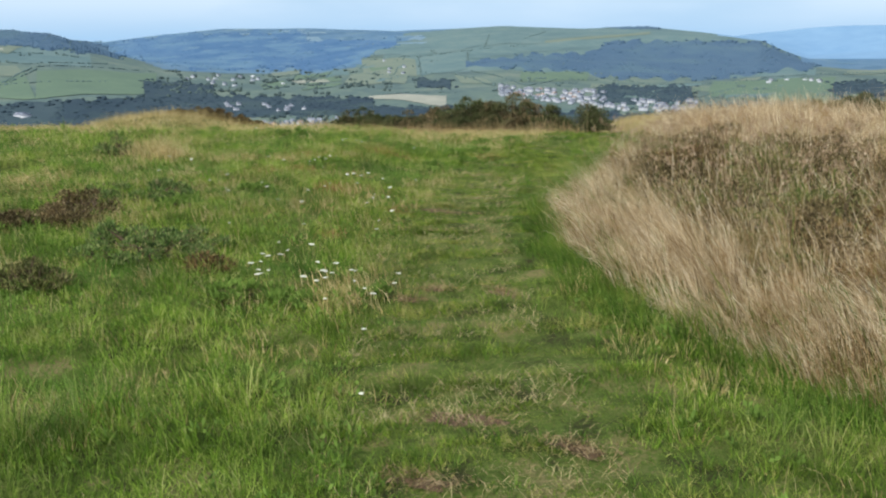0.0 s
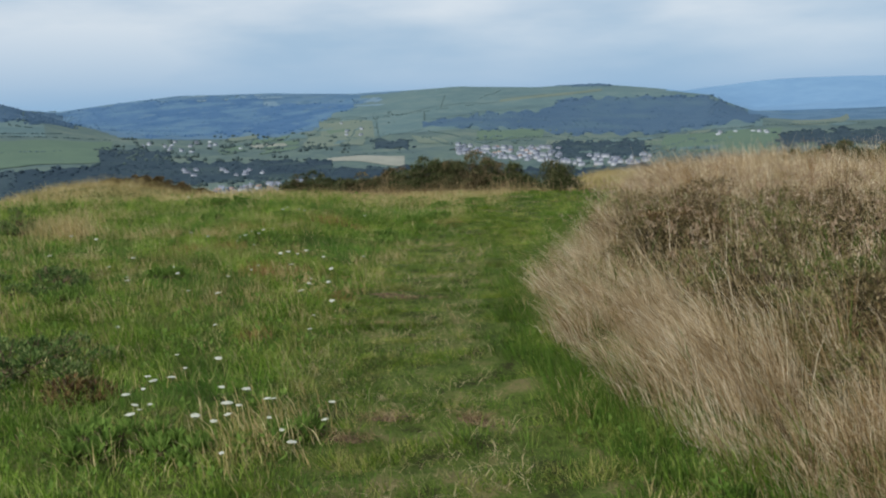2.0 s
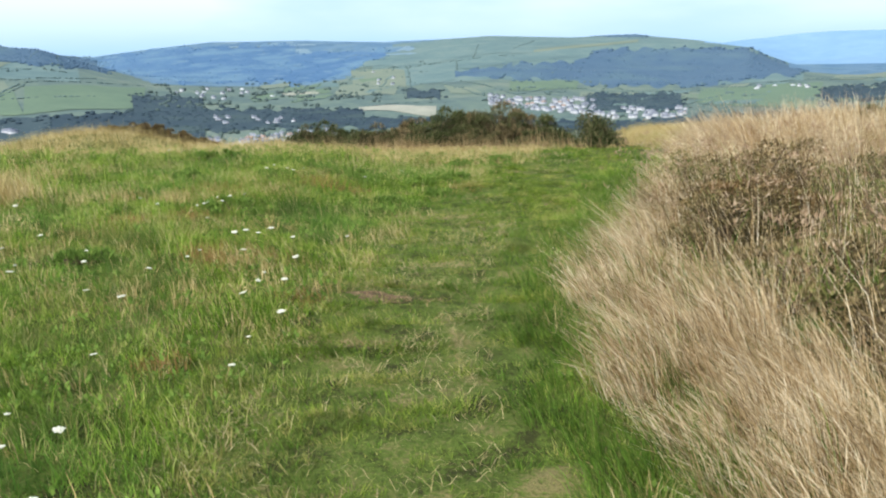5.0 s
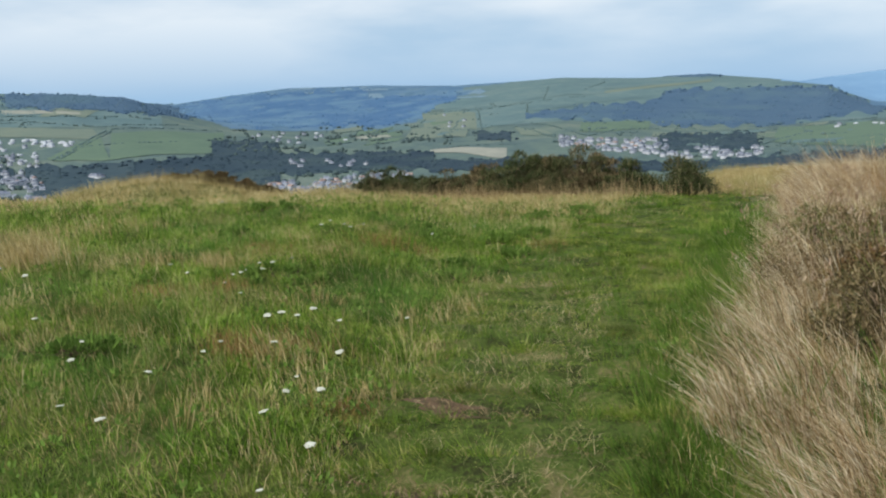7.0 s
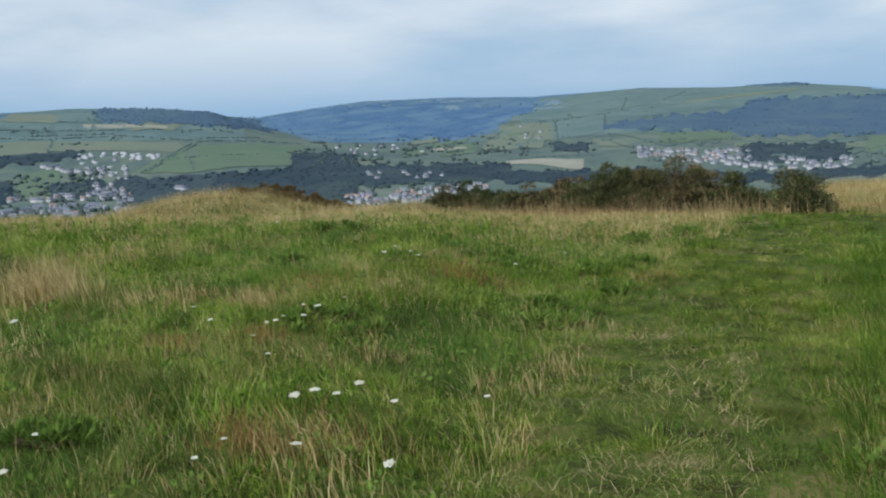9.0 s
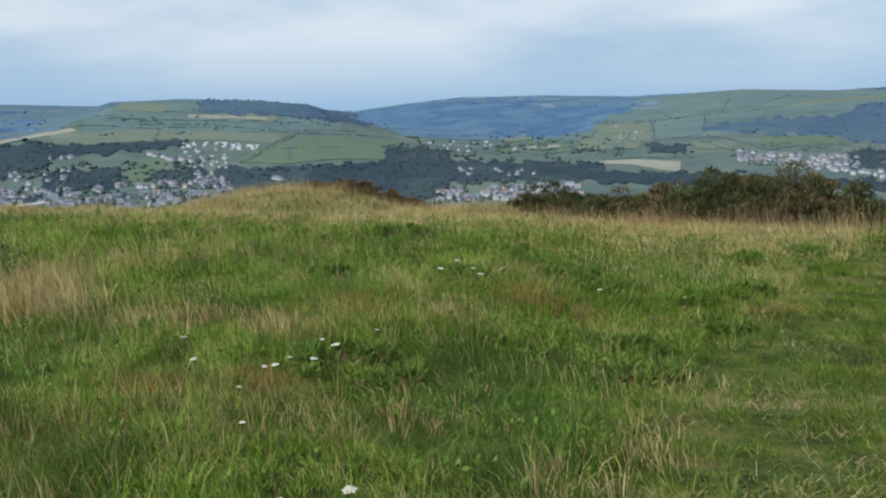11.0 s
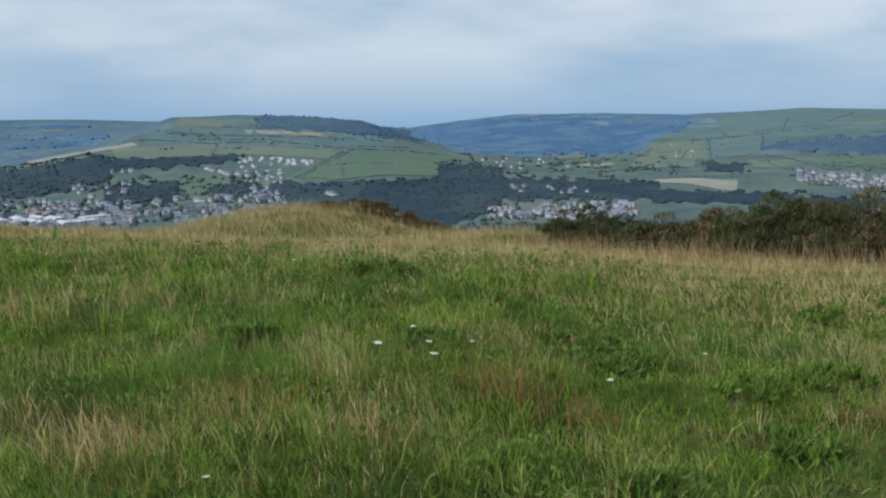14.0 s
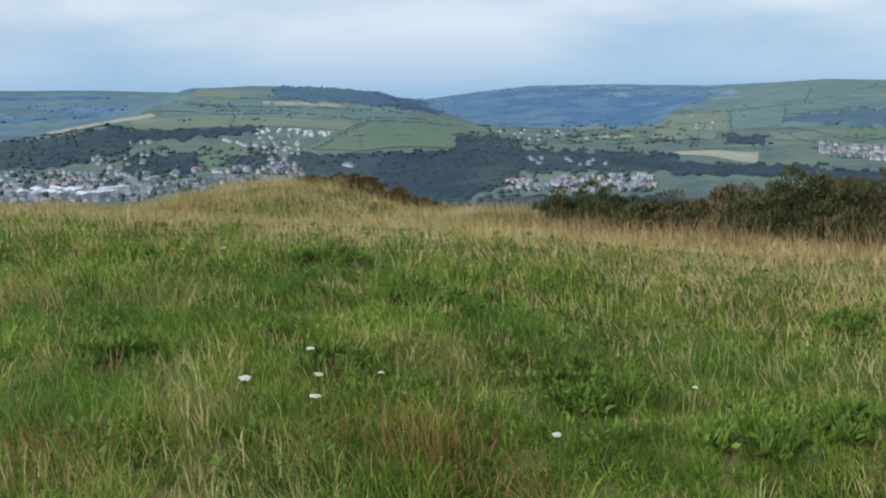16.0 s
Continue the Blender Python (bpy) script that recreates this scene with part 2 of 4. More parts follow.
hazed_far_wood_mat = material("haze_tinted_far_wood", [(0.0522, 0.114, 0.215), (0.0665, 0.134, 0.235), (0.0855, 0.16, 0.255)], scale=0.008, fine=0.05, by_piece=0.3, drifts=((0.0045, 0.5, 0.6, (0.115, 0.20, 0.27), 0.6), (0.012, 0.58, 0.66, (0.14, 0.22, 0.275), 0.5)))
# Garden trees and hedges are lightened and blued to carry painted haze.
hazed_town_tree_mat = material("haze_tinted_garden_tree", [(0.045, 0.068, 0.073), (0.06, 0.088, 0.088), (0.075, 0.105, 0.098)], scale=0.02, fine=0.2, by_piece=0.5)
hazed_hedge_mat = material("hedge", [(0.0784, 0.121, 0.127), (0.108, 0.153, 0.146)], scale=0.05, fine=0.5, by_piece=0.5)
# House colours are dulled and blued too, painting in the valley haze.
hazed_white_wall_mat = material("haze_dulled_white_render", [(0.287, 0.313, 0.36), (0.453, 0.474, 0.508)], scale=0.05, fine=0.6)
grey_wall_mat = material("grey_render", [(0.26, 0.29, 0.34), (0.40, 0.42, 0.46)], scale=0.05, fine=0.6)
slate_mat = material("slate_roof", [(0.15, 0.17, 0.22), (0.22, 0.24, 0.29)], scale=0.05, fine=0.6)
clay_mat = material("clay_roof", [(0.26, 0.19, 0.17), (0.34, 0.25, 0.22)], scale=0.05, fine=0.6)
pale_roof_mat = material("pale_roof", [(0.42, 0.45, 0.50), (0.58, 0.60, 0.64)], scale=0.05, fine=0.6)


# ---- shape of the land ----
def ease(a, b, v):
    t = np.clip((np.asarray(v, float) - a) / (b - a), 0, 1)
    return t * t * (3 - 2 * t)


def ripple(x, y, size, seed=0.0):
    """Smooth uneven ground, about -1 to 1."""
    u, v = x / size + seed * 1.7, y / size - seed * 2.3
    return (np.sin(2.1 * u + 1.3 * np.sin(1.7 * v + seed)) + np.sin(2.7 * v + 1.1 * np.sin(1.9 * u + 2)) + np.sin(1.3 * u - 3.1 * v + seed)) / 3


def bank_foot(y):
    return np.interp(y, (2, 3.8, 5.5, 7, 9, 10.5, 12.5, 14.5, 20, 26), (3.2, 2.0, 1.3, 1.1, 1.22, 1.6, 2.35, 3.0, 4.9, 8.0))


def path_line(y):
    return np.interp(y, (-5, 0, 3, 6, 9, 12.8, 16, 20, 24), (0.2, 0.3, 0.42, 0.25, 0.35, 1.0, 2.05, 3.5, 5.2))


MOUND = (-7.7, 25.6)


def near_height(x, y):
    left = np.interp(y, (-60, -10, 0, 4, 9, 13, 17, 20, 23, 26, 32, 45, 70), (1.0, 0.3, -0.02, -0.22, -0.28, -0.45, -0.58, -0.72, -1.12, -1.8, -3.5, -7.3, -14))
    right = np.interp(y, (-60, -10, 0, 4, 9, 13, 20, 26, 32, 38, 45, 70), (1.0, 0.3, -0.02, -0.22, -0.28, -0.44, -0.68, -1.0, -1.55, -2.3, -4.0, -11))
    z = left + (right - left) * ease(2.5, 7, x)
    dx, dy = x - MOUND[0], y - MOUND[1]
    z = z + 0.85 * np.exp(-((dx / 2.7) ** 2 + (dy / 2.6) ** 2) ** 1.4) + 0.45 * np.exp(-(((x + 3.4) / 1.3) ** 2 + ((y - 25) / 1.6) ** 2))
    lift = ease(0.1, 2.2, x - bank_foot(y)) * ease(24, 16, y) * ease(2, 4, y)
    z = z + 0.16 * lift
    z = z + 0.03 * ripple(x * 0.7, y * 1.6, 0.3, 11) * ease(1.1, 0.5, np.abs(x - path_line(y)))
    swell = 0.15 * ease(-0.1, -1.6, x) * ease(4.5, 10.5, y) + 0.05 * ease(9, 12, y) * ease(4, 1, x)
    z = z + swell * ease(22.5, 17.5, y)
    return z + 0.035 * ripple(x, y, 1.9) + 0.018 * ripple(x, y, 0.6, 3)


BEARINGS = (-60, -50, -47, -44, -41, -38, -36, -32, -28, -24, -21, -18, -14, -8, -2, 4, 9, 13, 18, 20, 22.5, 25, 30, 45, 60)
RISES = {
    1250: (-7, -7, -7, -7, -7, -7, -7, -7, -7, -7, -7, -7, -7, -7, -6.9, -6.8, -6.7, -6.6, -6.5, -6.5, -6.3, -6, -6, -6, -6),
    1500: (-5.6, -5.6, -5.6, -5.7, -5.7, -5.7, -5.7, -5.6, -5.6, -5.6, -5.6, -5.6, -5.6, -5.6, -5.5, -5.4, -5.4, -5.4, -5.2, -5, -4.8, -4.6, -4.5, -4.5, -4.5),
    1750: (-4.4, -4.5, -4.6, -4.6, -4.3, -4.1, -4.0, -3.9, -3.8, -3.8, -3.9, -4.2, -4.5, -4.6, -4.4, -4.3, -4.3, -4.5, -4.3, -4.1, -3.9, -3.7, -3.6, -3.6, -3.6),
    2100: (-3.2, -3.0, -2.78, -2.4, -1.9, -2.2, -2.3, -2.3, -2.3, -2.4, -2.7, -3.1, -3.4, -3.7, -3.5, -3.3, -3.4, -3.5, -3.4, -3.3, -3.1, -3, -2.9, -2.9, -2.9),
    2500: (-3.1, -2.9, -2.7, -2.5, -1.9, -1.05, -1.0, -1.1, -1.2, -1.4, -1.9, -2.5, -2.8, -3.0, -2.7, -2.3, -2.6, -2.75, -2.75, -2.6, -2.5, -2.5, -2.5, -2.5, -2.5),
    3000: (-2.2, -2.0, -2.0, -1.9, -1.6, -0.5, 0.28, 0.42, 0.25, -0.15, -1.1, -2.0, -2.3, -2.3, -1.6, -1.3, -1.5, -1.7, -1.7, -1.6, -2.0, -2.2, -2.2, -2.1, -2.0),
    3500: (-1.4, -1.2, -1.1, -1.1, -1.0, -0.9, -0.6, -0.4, -0.5, -0.9, -1.7, -1.8, -1.5, -1.2, -0.6, -0.2, -0.3, -0.2, -0.35, -0.55, -1.75, -1.9, -1.8, -1.6, -1.5),
    4000: (-0.7, -0.5, -0.4, -0.4, -0.4, -0.4, -0.5, -0.6, -0.8, -1.1, -1.4, -0.9, -0.5, -0.3, 0.12, 0.38, 0.22, 0.32, -0.2, -0.8, -1.4, -1.2, -1.0, -0.8, -0.7),
    4600: (0.2, 0.2, 0.24, 0.22, 0.18, 0.05, 0.0, -0.1, -0.3, -0.5, -0.55, -0.2, 0.22, 0.2, 0.0, -0.2, -0.2, -0.5, -0.3, 0.0, 0.25, 0.38, 0.42, 0.4, 0.3),
}
CENTRE = (0.0, 5.5)


def height(x, y):
    x, y = np.asarray(x, float), np.asarray(y, float)
    r = np.hypot(x - CENTRE[0], y - CENTRE[1])
    a = np.degrees(np.arctan2(x - CENTRE[0], y - CENTRE[1]))
    radii = np.array((30, 100, 300, 700, *RISES, 4900.0))
    profile = [np.full_like(r, v) for v in (-3.0, -18.0, -55.0, -115.0)]
    profile += [1.2 + rad * np.tan(np.radians(np.interp(a, BEARINGS, rise))) for rad, rise in RISES.items()]
    profile.append(profile[-1] - 30)
    profile = np.stack(profile)
    k = np.clip(np.searchsorted(radii, r) - 1, 0, len(radii) - 2)
    t = np.clip((r - radii[k]) / (radii[k + 1] - radii[k]), 0, 1)
    z0 = np.take_along_axis(profile, k[None], 0)[0]
    z1 = np.take_along_axis(profile, k[None] + 1, 0)[0]
    far = z0 + (z1 - z0) * t + 3.0 * ripple(x, y, 160.0) * ease(600, 1500, r)
    front = ease(100, 66, np.abs(a))
    far = front * far + (1 - front) * 1.2
    w = ease(34, 64, r)
    return (1 - w) * near_height(x, y) + w * far


def spot(bearing, dip, start=800.0):
    """The place on the far slopes that lies at this bearing and dip from the hilltop."""
    rs = np.arange(start, 4650.0, 6.0)
    xs, ys = CENTRE[0] + rs * math.sin(radians(bearing)), CENTRE[1] + rs * math.cos(radians(bearing))
    rise = np.degrees(np.arctan2(height(xs, ys) - 1.2, rs))
    above = np.nonzero(rise >= dip)[0]
    i = above[0] if len(above) else int(np.argmax(rise))
    return xs[i], ys[i]


# ---- mesh helpers ----
def mesh_from(name, verts, faces_flat, totals, mats=()):
    me = bpy.data.meshes.new(name)
    me.vertices.add(len(verts))
    me.vertices.foreach_set("co", np.asarray(verts, np.float32).ravel())
    me.loops.add(len(faces_flat))
    me.loops.foreach_set("vertex_index", np.asarray(faces_flat, np.int32))
    totals = np.asarray(totals, np.int32)
    me.polygons.add(len(totals))
    me.polygons.foreach_set("loop_start", (np.cumsum(totals) - totals).astype(np.int32))
    me.polygons.foreach_set("loop_total", totals)
    me.update(calc_edges=True)
    for m in mats:
        me.materials.append(m)
    return me


def child(name, me, parent, label=""):
    ob = new(name, me)
    ob.parent = parent
    return tagged(ob, label) if label else ob


def part(name, bm, mat, parent=None, label="", smooth=False):
    me = bpy.data.meshes.new(name)
    bm.to_mesh(me)
    bm.free()
    me.materials.append(mat)
    if smooth:
        me.shade_smooth()
    ob = new(name, me)
    if parent is not None:
        ob.parent = parent
    return tagged(ob, label) if label else ob


# ---- the ground, one sheet to the horizon ----
def ground_sheet():
    angles = np.concatenate([np.arange(-180, -66, 6), np.arange(-66, 52, 0.45), np.arange(52, 180, 6)])
    radii = np.concatenate([np.arange(0.25, 12, 0.13), np.arange(12, 34, 0.22), np.geomspace(34, 1100, 45), np.arange(1130, 4700, 32), (4750, 4900)])
    A, Rr = np.meshgrid(np.radians(angles), radii)
    x, y = CENTRE[0] + Rr * np.sin(A), CENTRE[1] + Rr * np.cos(A)
    verts = np.stack([x, y, height(x, y)], -1).reshape(-1, 3)
    verts = np.vstack([verts, [[CENTRE[0], CENTRE[1], float(height(CENTRE[0], CENTRE[1]))]]])
    nr, na = len(radii), len(angles)
    i, j = np.meshgrid(np.arange(nr - 1), np.arange(na), indexing="ij")
    j2 = (j + 1) % na
    quads = np.stack([i * na + j, (i + 1) * na + j, (i + 1) * na + j2, i * na + j2], -1).reshape(-1, 4)
    centre = len(verts) - 1
    fan = np.stack([np.full(na, centre), np.arange(na), (np.arange(na) + 1) % na], -1)
    me = mesh_from("ground", verts, np.concatenate([quads.ravel(), fan.ravel()]), np.concatenate([np.full(len(quads), 4), np.full(len(fan), 3)]), (turf_mat, land_mat, haze_tint_hill_mat, haze_tint_horizon_mat, hazed_pasture_mat, haze_tint_country_mat))
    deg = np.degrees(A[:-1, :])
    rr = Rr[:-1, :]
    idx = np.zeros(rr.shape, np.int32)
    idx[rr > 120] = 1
    # Farther zones take materials with more painted haze in their colour.
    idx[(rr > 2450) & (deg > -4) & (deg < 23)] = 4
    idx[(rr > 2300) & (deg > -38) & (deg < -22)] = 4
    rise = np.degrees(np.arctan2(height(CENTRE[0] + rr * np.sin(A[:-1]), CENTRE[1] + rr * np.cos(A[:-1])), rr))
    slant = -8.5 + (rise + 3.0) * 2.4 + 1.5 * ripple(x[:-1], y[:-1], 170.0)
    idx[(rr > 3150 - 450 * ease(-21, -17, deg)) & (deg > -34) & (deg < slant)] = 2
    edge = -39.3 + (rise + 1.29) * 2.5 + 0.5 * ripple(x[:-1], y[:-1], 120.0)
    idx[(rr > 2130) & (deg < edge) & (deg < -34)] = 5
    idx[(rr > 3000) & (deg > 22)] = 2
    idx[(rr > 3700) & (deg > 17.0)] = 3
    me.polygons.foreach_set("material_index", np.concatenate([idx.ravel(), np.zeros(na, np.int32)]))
    me.shade_smooth()
    return tagged(new("ground", me), "grassy hilltop falling to a valley of fields", "ground", kind="structure")


ground = ground_sheet()


# ---- distant land: fields, woods, hedges, houses ----
def field(mat, b0, lo0, hi0, b1, lo1, hi1, label, start=800.0, skew=0.0):
    """A field draped on a far slope between two bearings."""
    nu, nv = 26, 12
    skew = skew or 0.5 * math.sin(7 * b0 + 3 * lo0)
    pts = []
    for i in range(nu + 1):
        f = i / nu
        b = b0 + (b1 - b0) * f
        thick = min(0.5, 0.5 * (hi0 - lo0 + hi1 - lo1))
        bow = 0.16 * thick * math.sin(3.1 * f + 5 * b0) - 0.1 * thick * math.cos(7.3 * f + b1)
        p0 = spot(b, lo0 + (lo1 - lo0) * f + bow, start)
        p1 = spot(b + skew, hi0 + (hi1 - hi0) * f + 0.8 * bow, start)
        for j in range(nv + 1):
            g = j / nv
            pts.append((p0[0] + (p1[0] - p0[0]) * g, p0[1] + (p1[1] - p0[1]) * g))
    pts = np.array(pts)
    verts = np.column_stack([pts, height(pts[:, 0], pts[:, 1]) + 1.0])
    i, j = np.meshgrid(np.arange(nu), np.arange(nv), indexing="ij")
    k = i * (nv + 1) + j
    quads = np.stack([k, k + nv + 1, k + nv + 2, k + 1], -1).reshape(-1, 4)
    me = mesh_from("field", verts, quads.ravel(), np.full(len(quads), 4), (mat,))
    return tagged(new("field", me), label, "field", "fields on the far slopes", "structure")


GREEN, OLIVE, STRAW, GREY = "green pasture field on a far slope", "olive hay field on a far slope", "pale straw stubble field on a far slope", "sheep pasture high on a hill, greyed with painted haze"
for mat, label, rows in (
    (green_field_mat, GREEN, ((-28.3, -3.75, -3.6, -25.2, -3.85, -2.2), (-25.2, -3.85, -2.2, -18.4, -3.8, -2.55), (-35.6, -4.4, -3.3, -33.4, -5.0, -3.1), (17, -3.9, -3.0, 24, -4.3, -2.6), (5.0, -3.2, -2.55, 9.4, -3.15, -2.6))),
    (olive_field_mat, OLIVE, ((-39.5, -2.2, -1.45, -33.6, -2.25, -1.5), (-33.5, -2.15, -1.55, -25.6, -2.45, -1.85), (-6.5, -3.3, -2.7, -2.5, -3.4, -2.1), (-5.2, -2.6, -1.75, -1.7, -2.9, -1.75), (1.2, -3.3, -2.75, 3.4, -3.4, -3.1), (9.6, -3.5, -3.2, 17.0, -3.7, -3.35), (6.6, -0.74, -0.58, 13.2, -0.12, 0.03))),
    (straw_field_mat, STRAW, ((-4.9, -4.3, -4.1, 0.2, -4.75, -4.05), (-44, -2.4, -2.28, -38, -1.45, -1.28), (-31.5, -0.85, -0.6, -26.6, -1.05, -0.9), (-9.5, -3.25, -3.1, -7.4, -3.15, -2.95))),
    (hazed_pasture_mat, GREY, ((1.7, -1.75, -1.2, 4.8, -1.4, -1.0), (5.0, -1.35, -0.95, 9.2, -1.15, -0.5), (-1.6, -1.45, -0.6, 2.6, -1.0, -0.25), (-6.2, -1.6, -1.0, -1.9, -1.5, -0.75), (6.6, -0.5, -0.1, 10.5, -0.2, 0.2), (-1.5, -2.75, -1.75, 1.5, -2.5, -1.4), (2.9, -0.9, -0.15, 6.4, -0.6, 0.1))),
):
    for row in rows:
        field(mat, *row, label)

LINES = []


def patchwork(b0, b1, d0, d1, slope, wide, high, mats, keep, seed, start=800.0):
    """Rows of uneven fields over a slope, with the names of their colours."""
    pick = random.Random(seed)
    d = d0
    while d < d1 - 0.03:
        h = high * pick.uniform(0.7, 1.3)
        b = b0 + pick.uniform(0, wide * 0.5)
        while b < b1:
            w = wide * pick.uniform(0.6, 1.4)
            if pick.random() < keep:
                mat, label = pick.choice(mats)
                t = slope * w
                field(mat, b, d + slope * (b - b0), d + slope * (b - b0) + h * pick.uniform(0.75, 0.95), min(b + w * 0.96, b1), d + slope * (b - b0) + t, d + slope * (b - b0) + t + h * pick.uniform(0.75, 0.95), label, start, pick.uniform(-0.3, 0.9))
                if start < 1000 and pick.random() < 0.5:
                    LINES.append((b, d + slope * (b - b0), min(b + w, b1), d + slope * (b - b0) + t))
                if start < 1000 and pick.random() < 0.35:
                    LINES.append((b, d + slope * (b - b0), b + pick.uniform(0.0, 0.8), d + slope * (b - b0) + h))
            b += w
        d += h


PALE = "field on a distant hill, painted blue-grey with haze"
patchwork(13, 28, -4.3, -2.9, 0.05, 2.4, 0.28, ((hazed_pasture_mat, GREY), (olive_field_mat, OLIVE), (green_field_mat, GREEN), (hazed_pasture_mat, GREY)), 0.4, 4)
patchwork(-36.5, -22, -1.2, 0.0, -0.045, 3.4, 0.42, ((hazed_pasture_mat, GREY), (olive_field_mat, OLIVE), (hazed_pasture_mat, GREY), (green_field_mat, GREEN)), 0.4, 5)
patchwork(-14, -1.5, -1.4, 0.1, 0.02, 1.5, 0.16, ((hazed_field_mat, PALE),), 0.25, 8)
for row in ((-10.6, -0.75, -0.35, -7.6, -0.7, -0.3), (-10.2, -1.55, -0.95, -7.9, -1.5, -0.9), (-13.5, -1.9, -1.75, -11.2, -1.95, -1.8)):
    field(hazed_field_mat, *row, PALE)
patchwork(-12, -3, -3.9, -2.6, 0.09, 1.8, 0.28, ((hazed_pasture_mat, GREY), (olive_field_mat, OLIVE), (green_field_mat, GREEN)), 0.4, 9)

_ico = bmesh.new()
bmesh.ops.create_icosphere(_ico, subdivisions=1, radius=1.0)
ICO1_V = np.array([v.co[:] for v in _ico.verts])
ICO1_F = np.array([[v.index for v in f.verts] for f in _ico.faces])
_ico.free()
rng = np.random.default_rng(7)


def crowns(name, xs, ys, size, tall, mat, canopy=None):
    """Many uneven tree crowns standing on the ground, joined; canopy: the near and far edge of a closed wood."""
    V, F = ICO1_V, ICO1_F
    n = len(xs)
    s = size * rng.uniform(0.5, 1.45, n)
    wobble = rng.uniform(0.8, 1.18, (n, len(V), 1))
    pts = V[None] * wobble * s[:, None, None]
    pts[:, :, 2] *= tall
    pts += np.stack([xs, ys, height(xs, ys) + s * tall * 0.55], -1)[:, None]
    faces = (F[None] + (np.arange(n) * len(V))[:, None, None]).reshape(-1, 3)
    verts, flat, totals = pts.reshape(-1, 3), faces.ravel(), np.full(len(faces), 3)
    if canopy is not None:
        nv = 30
        g = np.linspace(0, 1, nv)[None, :, None]
        grid = (canopy[:, :1] * (1 - g) + canopy[:, 1:] * g)
        top = size * tall * np.minimum(1, 8 * np.minimum(g[..., 0], 1 - g[..., 0])) * rng.uniform(0.95, 1.2, grid.shape[:2])
        sheet = np.dstack([grid, (height(grid[..., 0], grid[..., 1]) + top)[..., None]]).reshape(-1, 3)
        i, j = np.meshgrid(np.arange(len(canopy) - 1), np.arange(nv - 1), indexing="ij")
        k = i * nv + j + len(verts)
        quads = np.stack([k, k + nv, k + nv + 1, k + 1], -1).reshape(-1, 4)
        verts, flat, totals = np.vstack([verts, sheet]), np.concatenate([flat, quads.ravel()]), np.concatenate([totals, np.full(len(quads), 4)])
    me = mesh_from(name, verts, flat, totals, (mat,))
    me.shade_smooth()
    return me


def wood(mat, label, size, every, areas, tall=0.5, start=800.0):
    for b0, lo0, hi0, b1, lo1, hi1 in areas:
        px, py, rim = [], [], []
        steps = max(3, int(abs(b1 - b0) / 0.2))
        for i in range(steps):
            f = i / (steps - 1)
            b = b0 - 0.2 + (b1 - b0 + 0.4) * f
            rag = 0.2 * min(1.0, hi0 - lo0 + hi1 - lo1)
            p0 = spot(b, lo0 + (lo1 - lo0) * f + rag * float(ripple(b * 1.0, lo0, 0.5)), start)
            p1 = spot(b, hi0 + (hi1 - hi0) * f + rag * float(ripple(b * 1.0, hi0, 0.4, 2)), start)
            r0, r1 = math.dist(p0, CENTRE), math.dist(p1, CENTRE)
            rim.append((p0, p1))
            width = 0.25 * math.pi / 180 * (r0 + r1) / 2
            count = max(1, int(abs(r1 - r0) * width / (every * every)))
            rs = rng.uniform(r0 - size, r1 + size, count)
            bs = np.radians(b + rng.normal(0, 0.22, count))
            px.append(CENTRE[0] + rs * np.sin(bs))
            py.append(CENTRE[1] + rs * np.cos(bs))
        me = crowns("wood", np.concatenate(px), np.concatenate(py), size, tall, mat, canopy=np.array(rim))
        tagged(new("wood", me), label, "wood", "woods in the valley", "stuff")


wood(hazed_wood_mat, "dark broadleaf wood filling the valley floor", 4.6, 17, (
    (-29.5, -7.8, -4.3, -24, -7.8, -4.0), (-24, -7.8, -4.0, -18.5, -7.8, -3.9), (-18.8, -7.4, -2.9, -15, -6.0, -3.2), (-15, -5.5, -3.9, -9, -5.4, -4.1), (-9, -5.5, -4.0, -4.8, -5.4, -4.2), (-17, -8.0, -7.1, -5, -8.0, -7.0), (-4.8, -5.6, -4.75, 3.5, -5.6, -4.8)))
wood(hazed_wood_mat, "dark wood on the slope above the town", 4.6, 17, (
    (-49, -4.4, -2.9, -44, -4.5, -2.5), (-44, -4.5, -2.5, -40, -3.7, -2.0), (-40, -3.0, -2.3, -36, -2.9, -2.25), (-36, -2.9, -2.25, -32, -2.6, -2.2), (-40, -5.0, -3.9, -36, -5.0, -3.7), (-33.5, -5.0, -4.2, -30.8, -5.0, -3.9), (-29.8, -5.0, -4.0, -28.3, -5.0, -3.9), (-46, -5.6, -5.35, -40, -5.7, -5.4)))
wood(hazed_wood_mat, "dark wood beside the village", 4.6, 16, (
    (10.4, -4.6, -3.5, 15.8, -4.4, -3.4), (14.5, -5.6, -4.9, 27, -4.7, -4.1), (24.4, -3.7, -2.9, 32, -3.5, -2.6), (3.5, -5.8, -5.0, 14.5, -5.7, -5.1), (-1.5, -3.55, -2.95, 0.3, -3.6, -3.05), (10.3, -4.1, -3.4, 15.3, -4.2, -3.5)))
wood(hazed_spur_wood_mat, "wood covering a steep hillside, blue-green from painted haze", 6, 34, (
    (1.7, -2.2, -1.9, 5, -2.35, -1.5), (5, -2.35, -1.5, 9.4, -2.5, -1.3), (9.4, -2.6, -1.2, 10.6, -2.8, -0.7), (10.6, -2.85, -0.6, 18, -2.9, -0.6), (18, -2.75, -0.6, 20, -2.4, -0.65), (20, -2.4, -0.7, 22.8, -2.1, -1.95)))
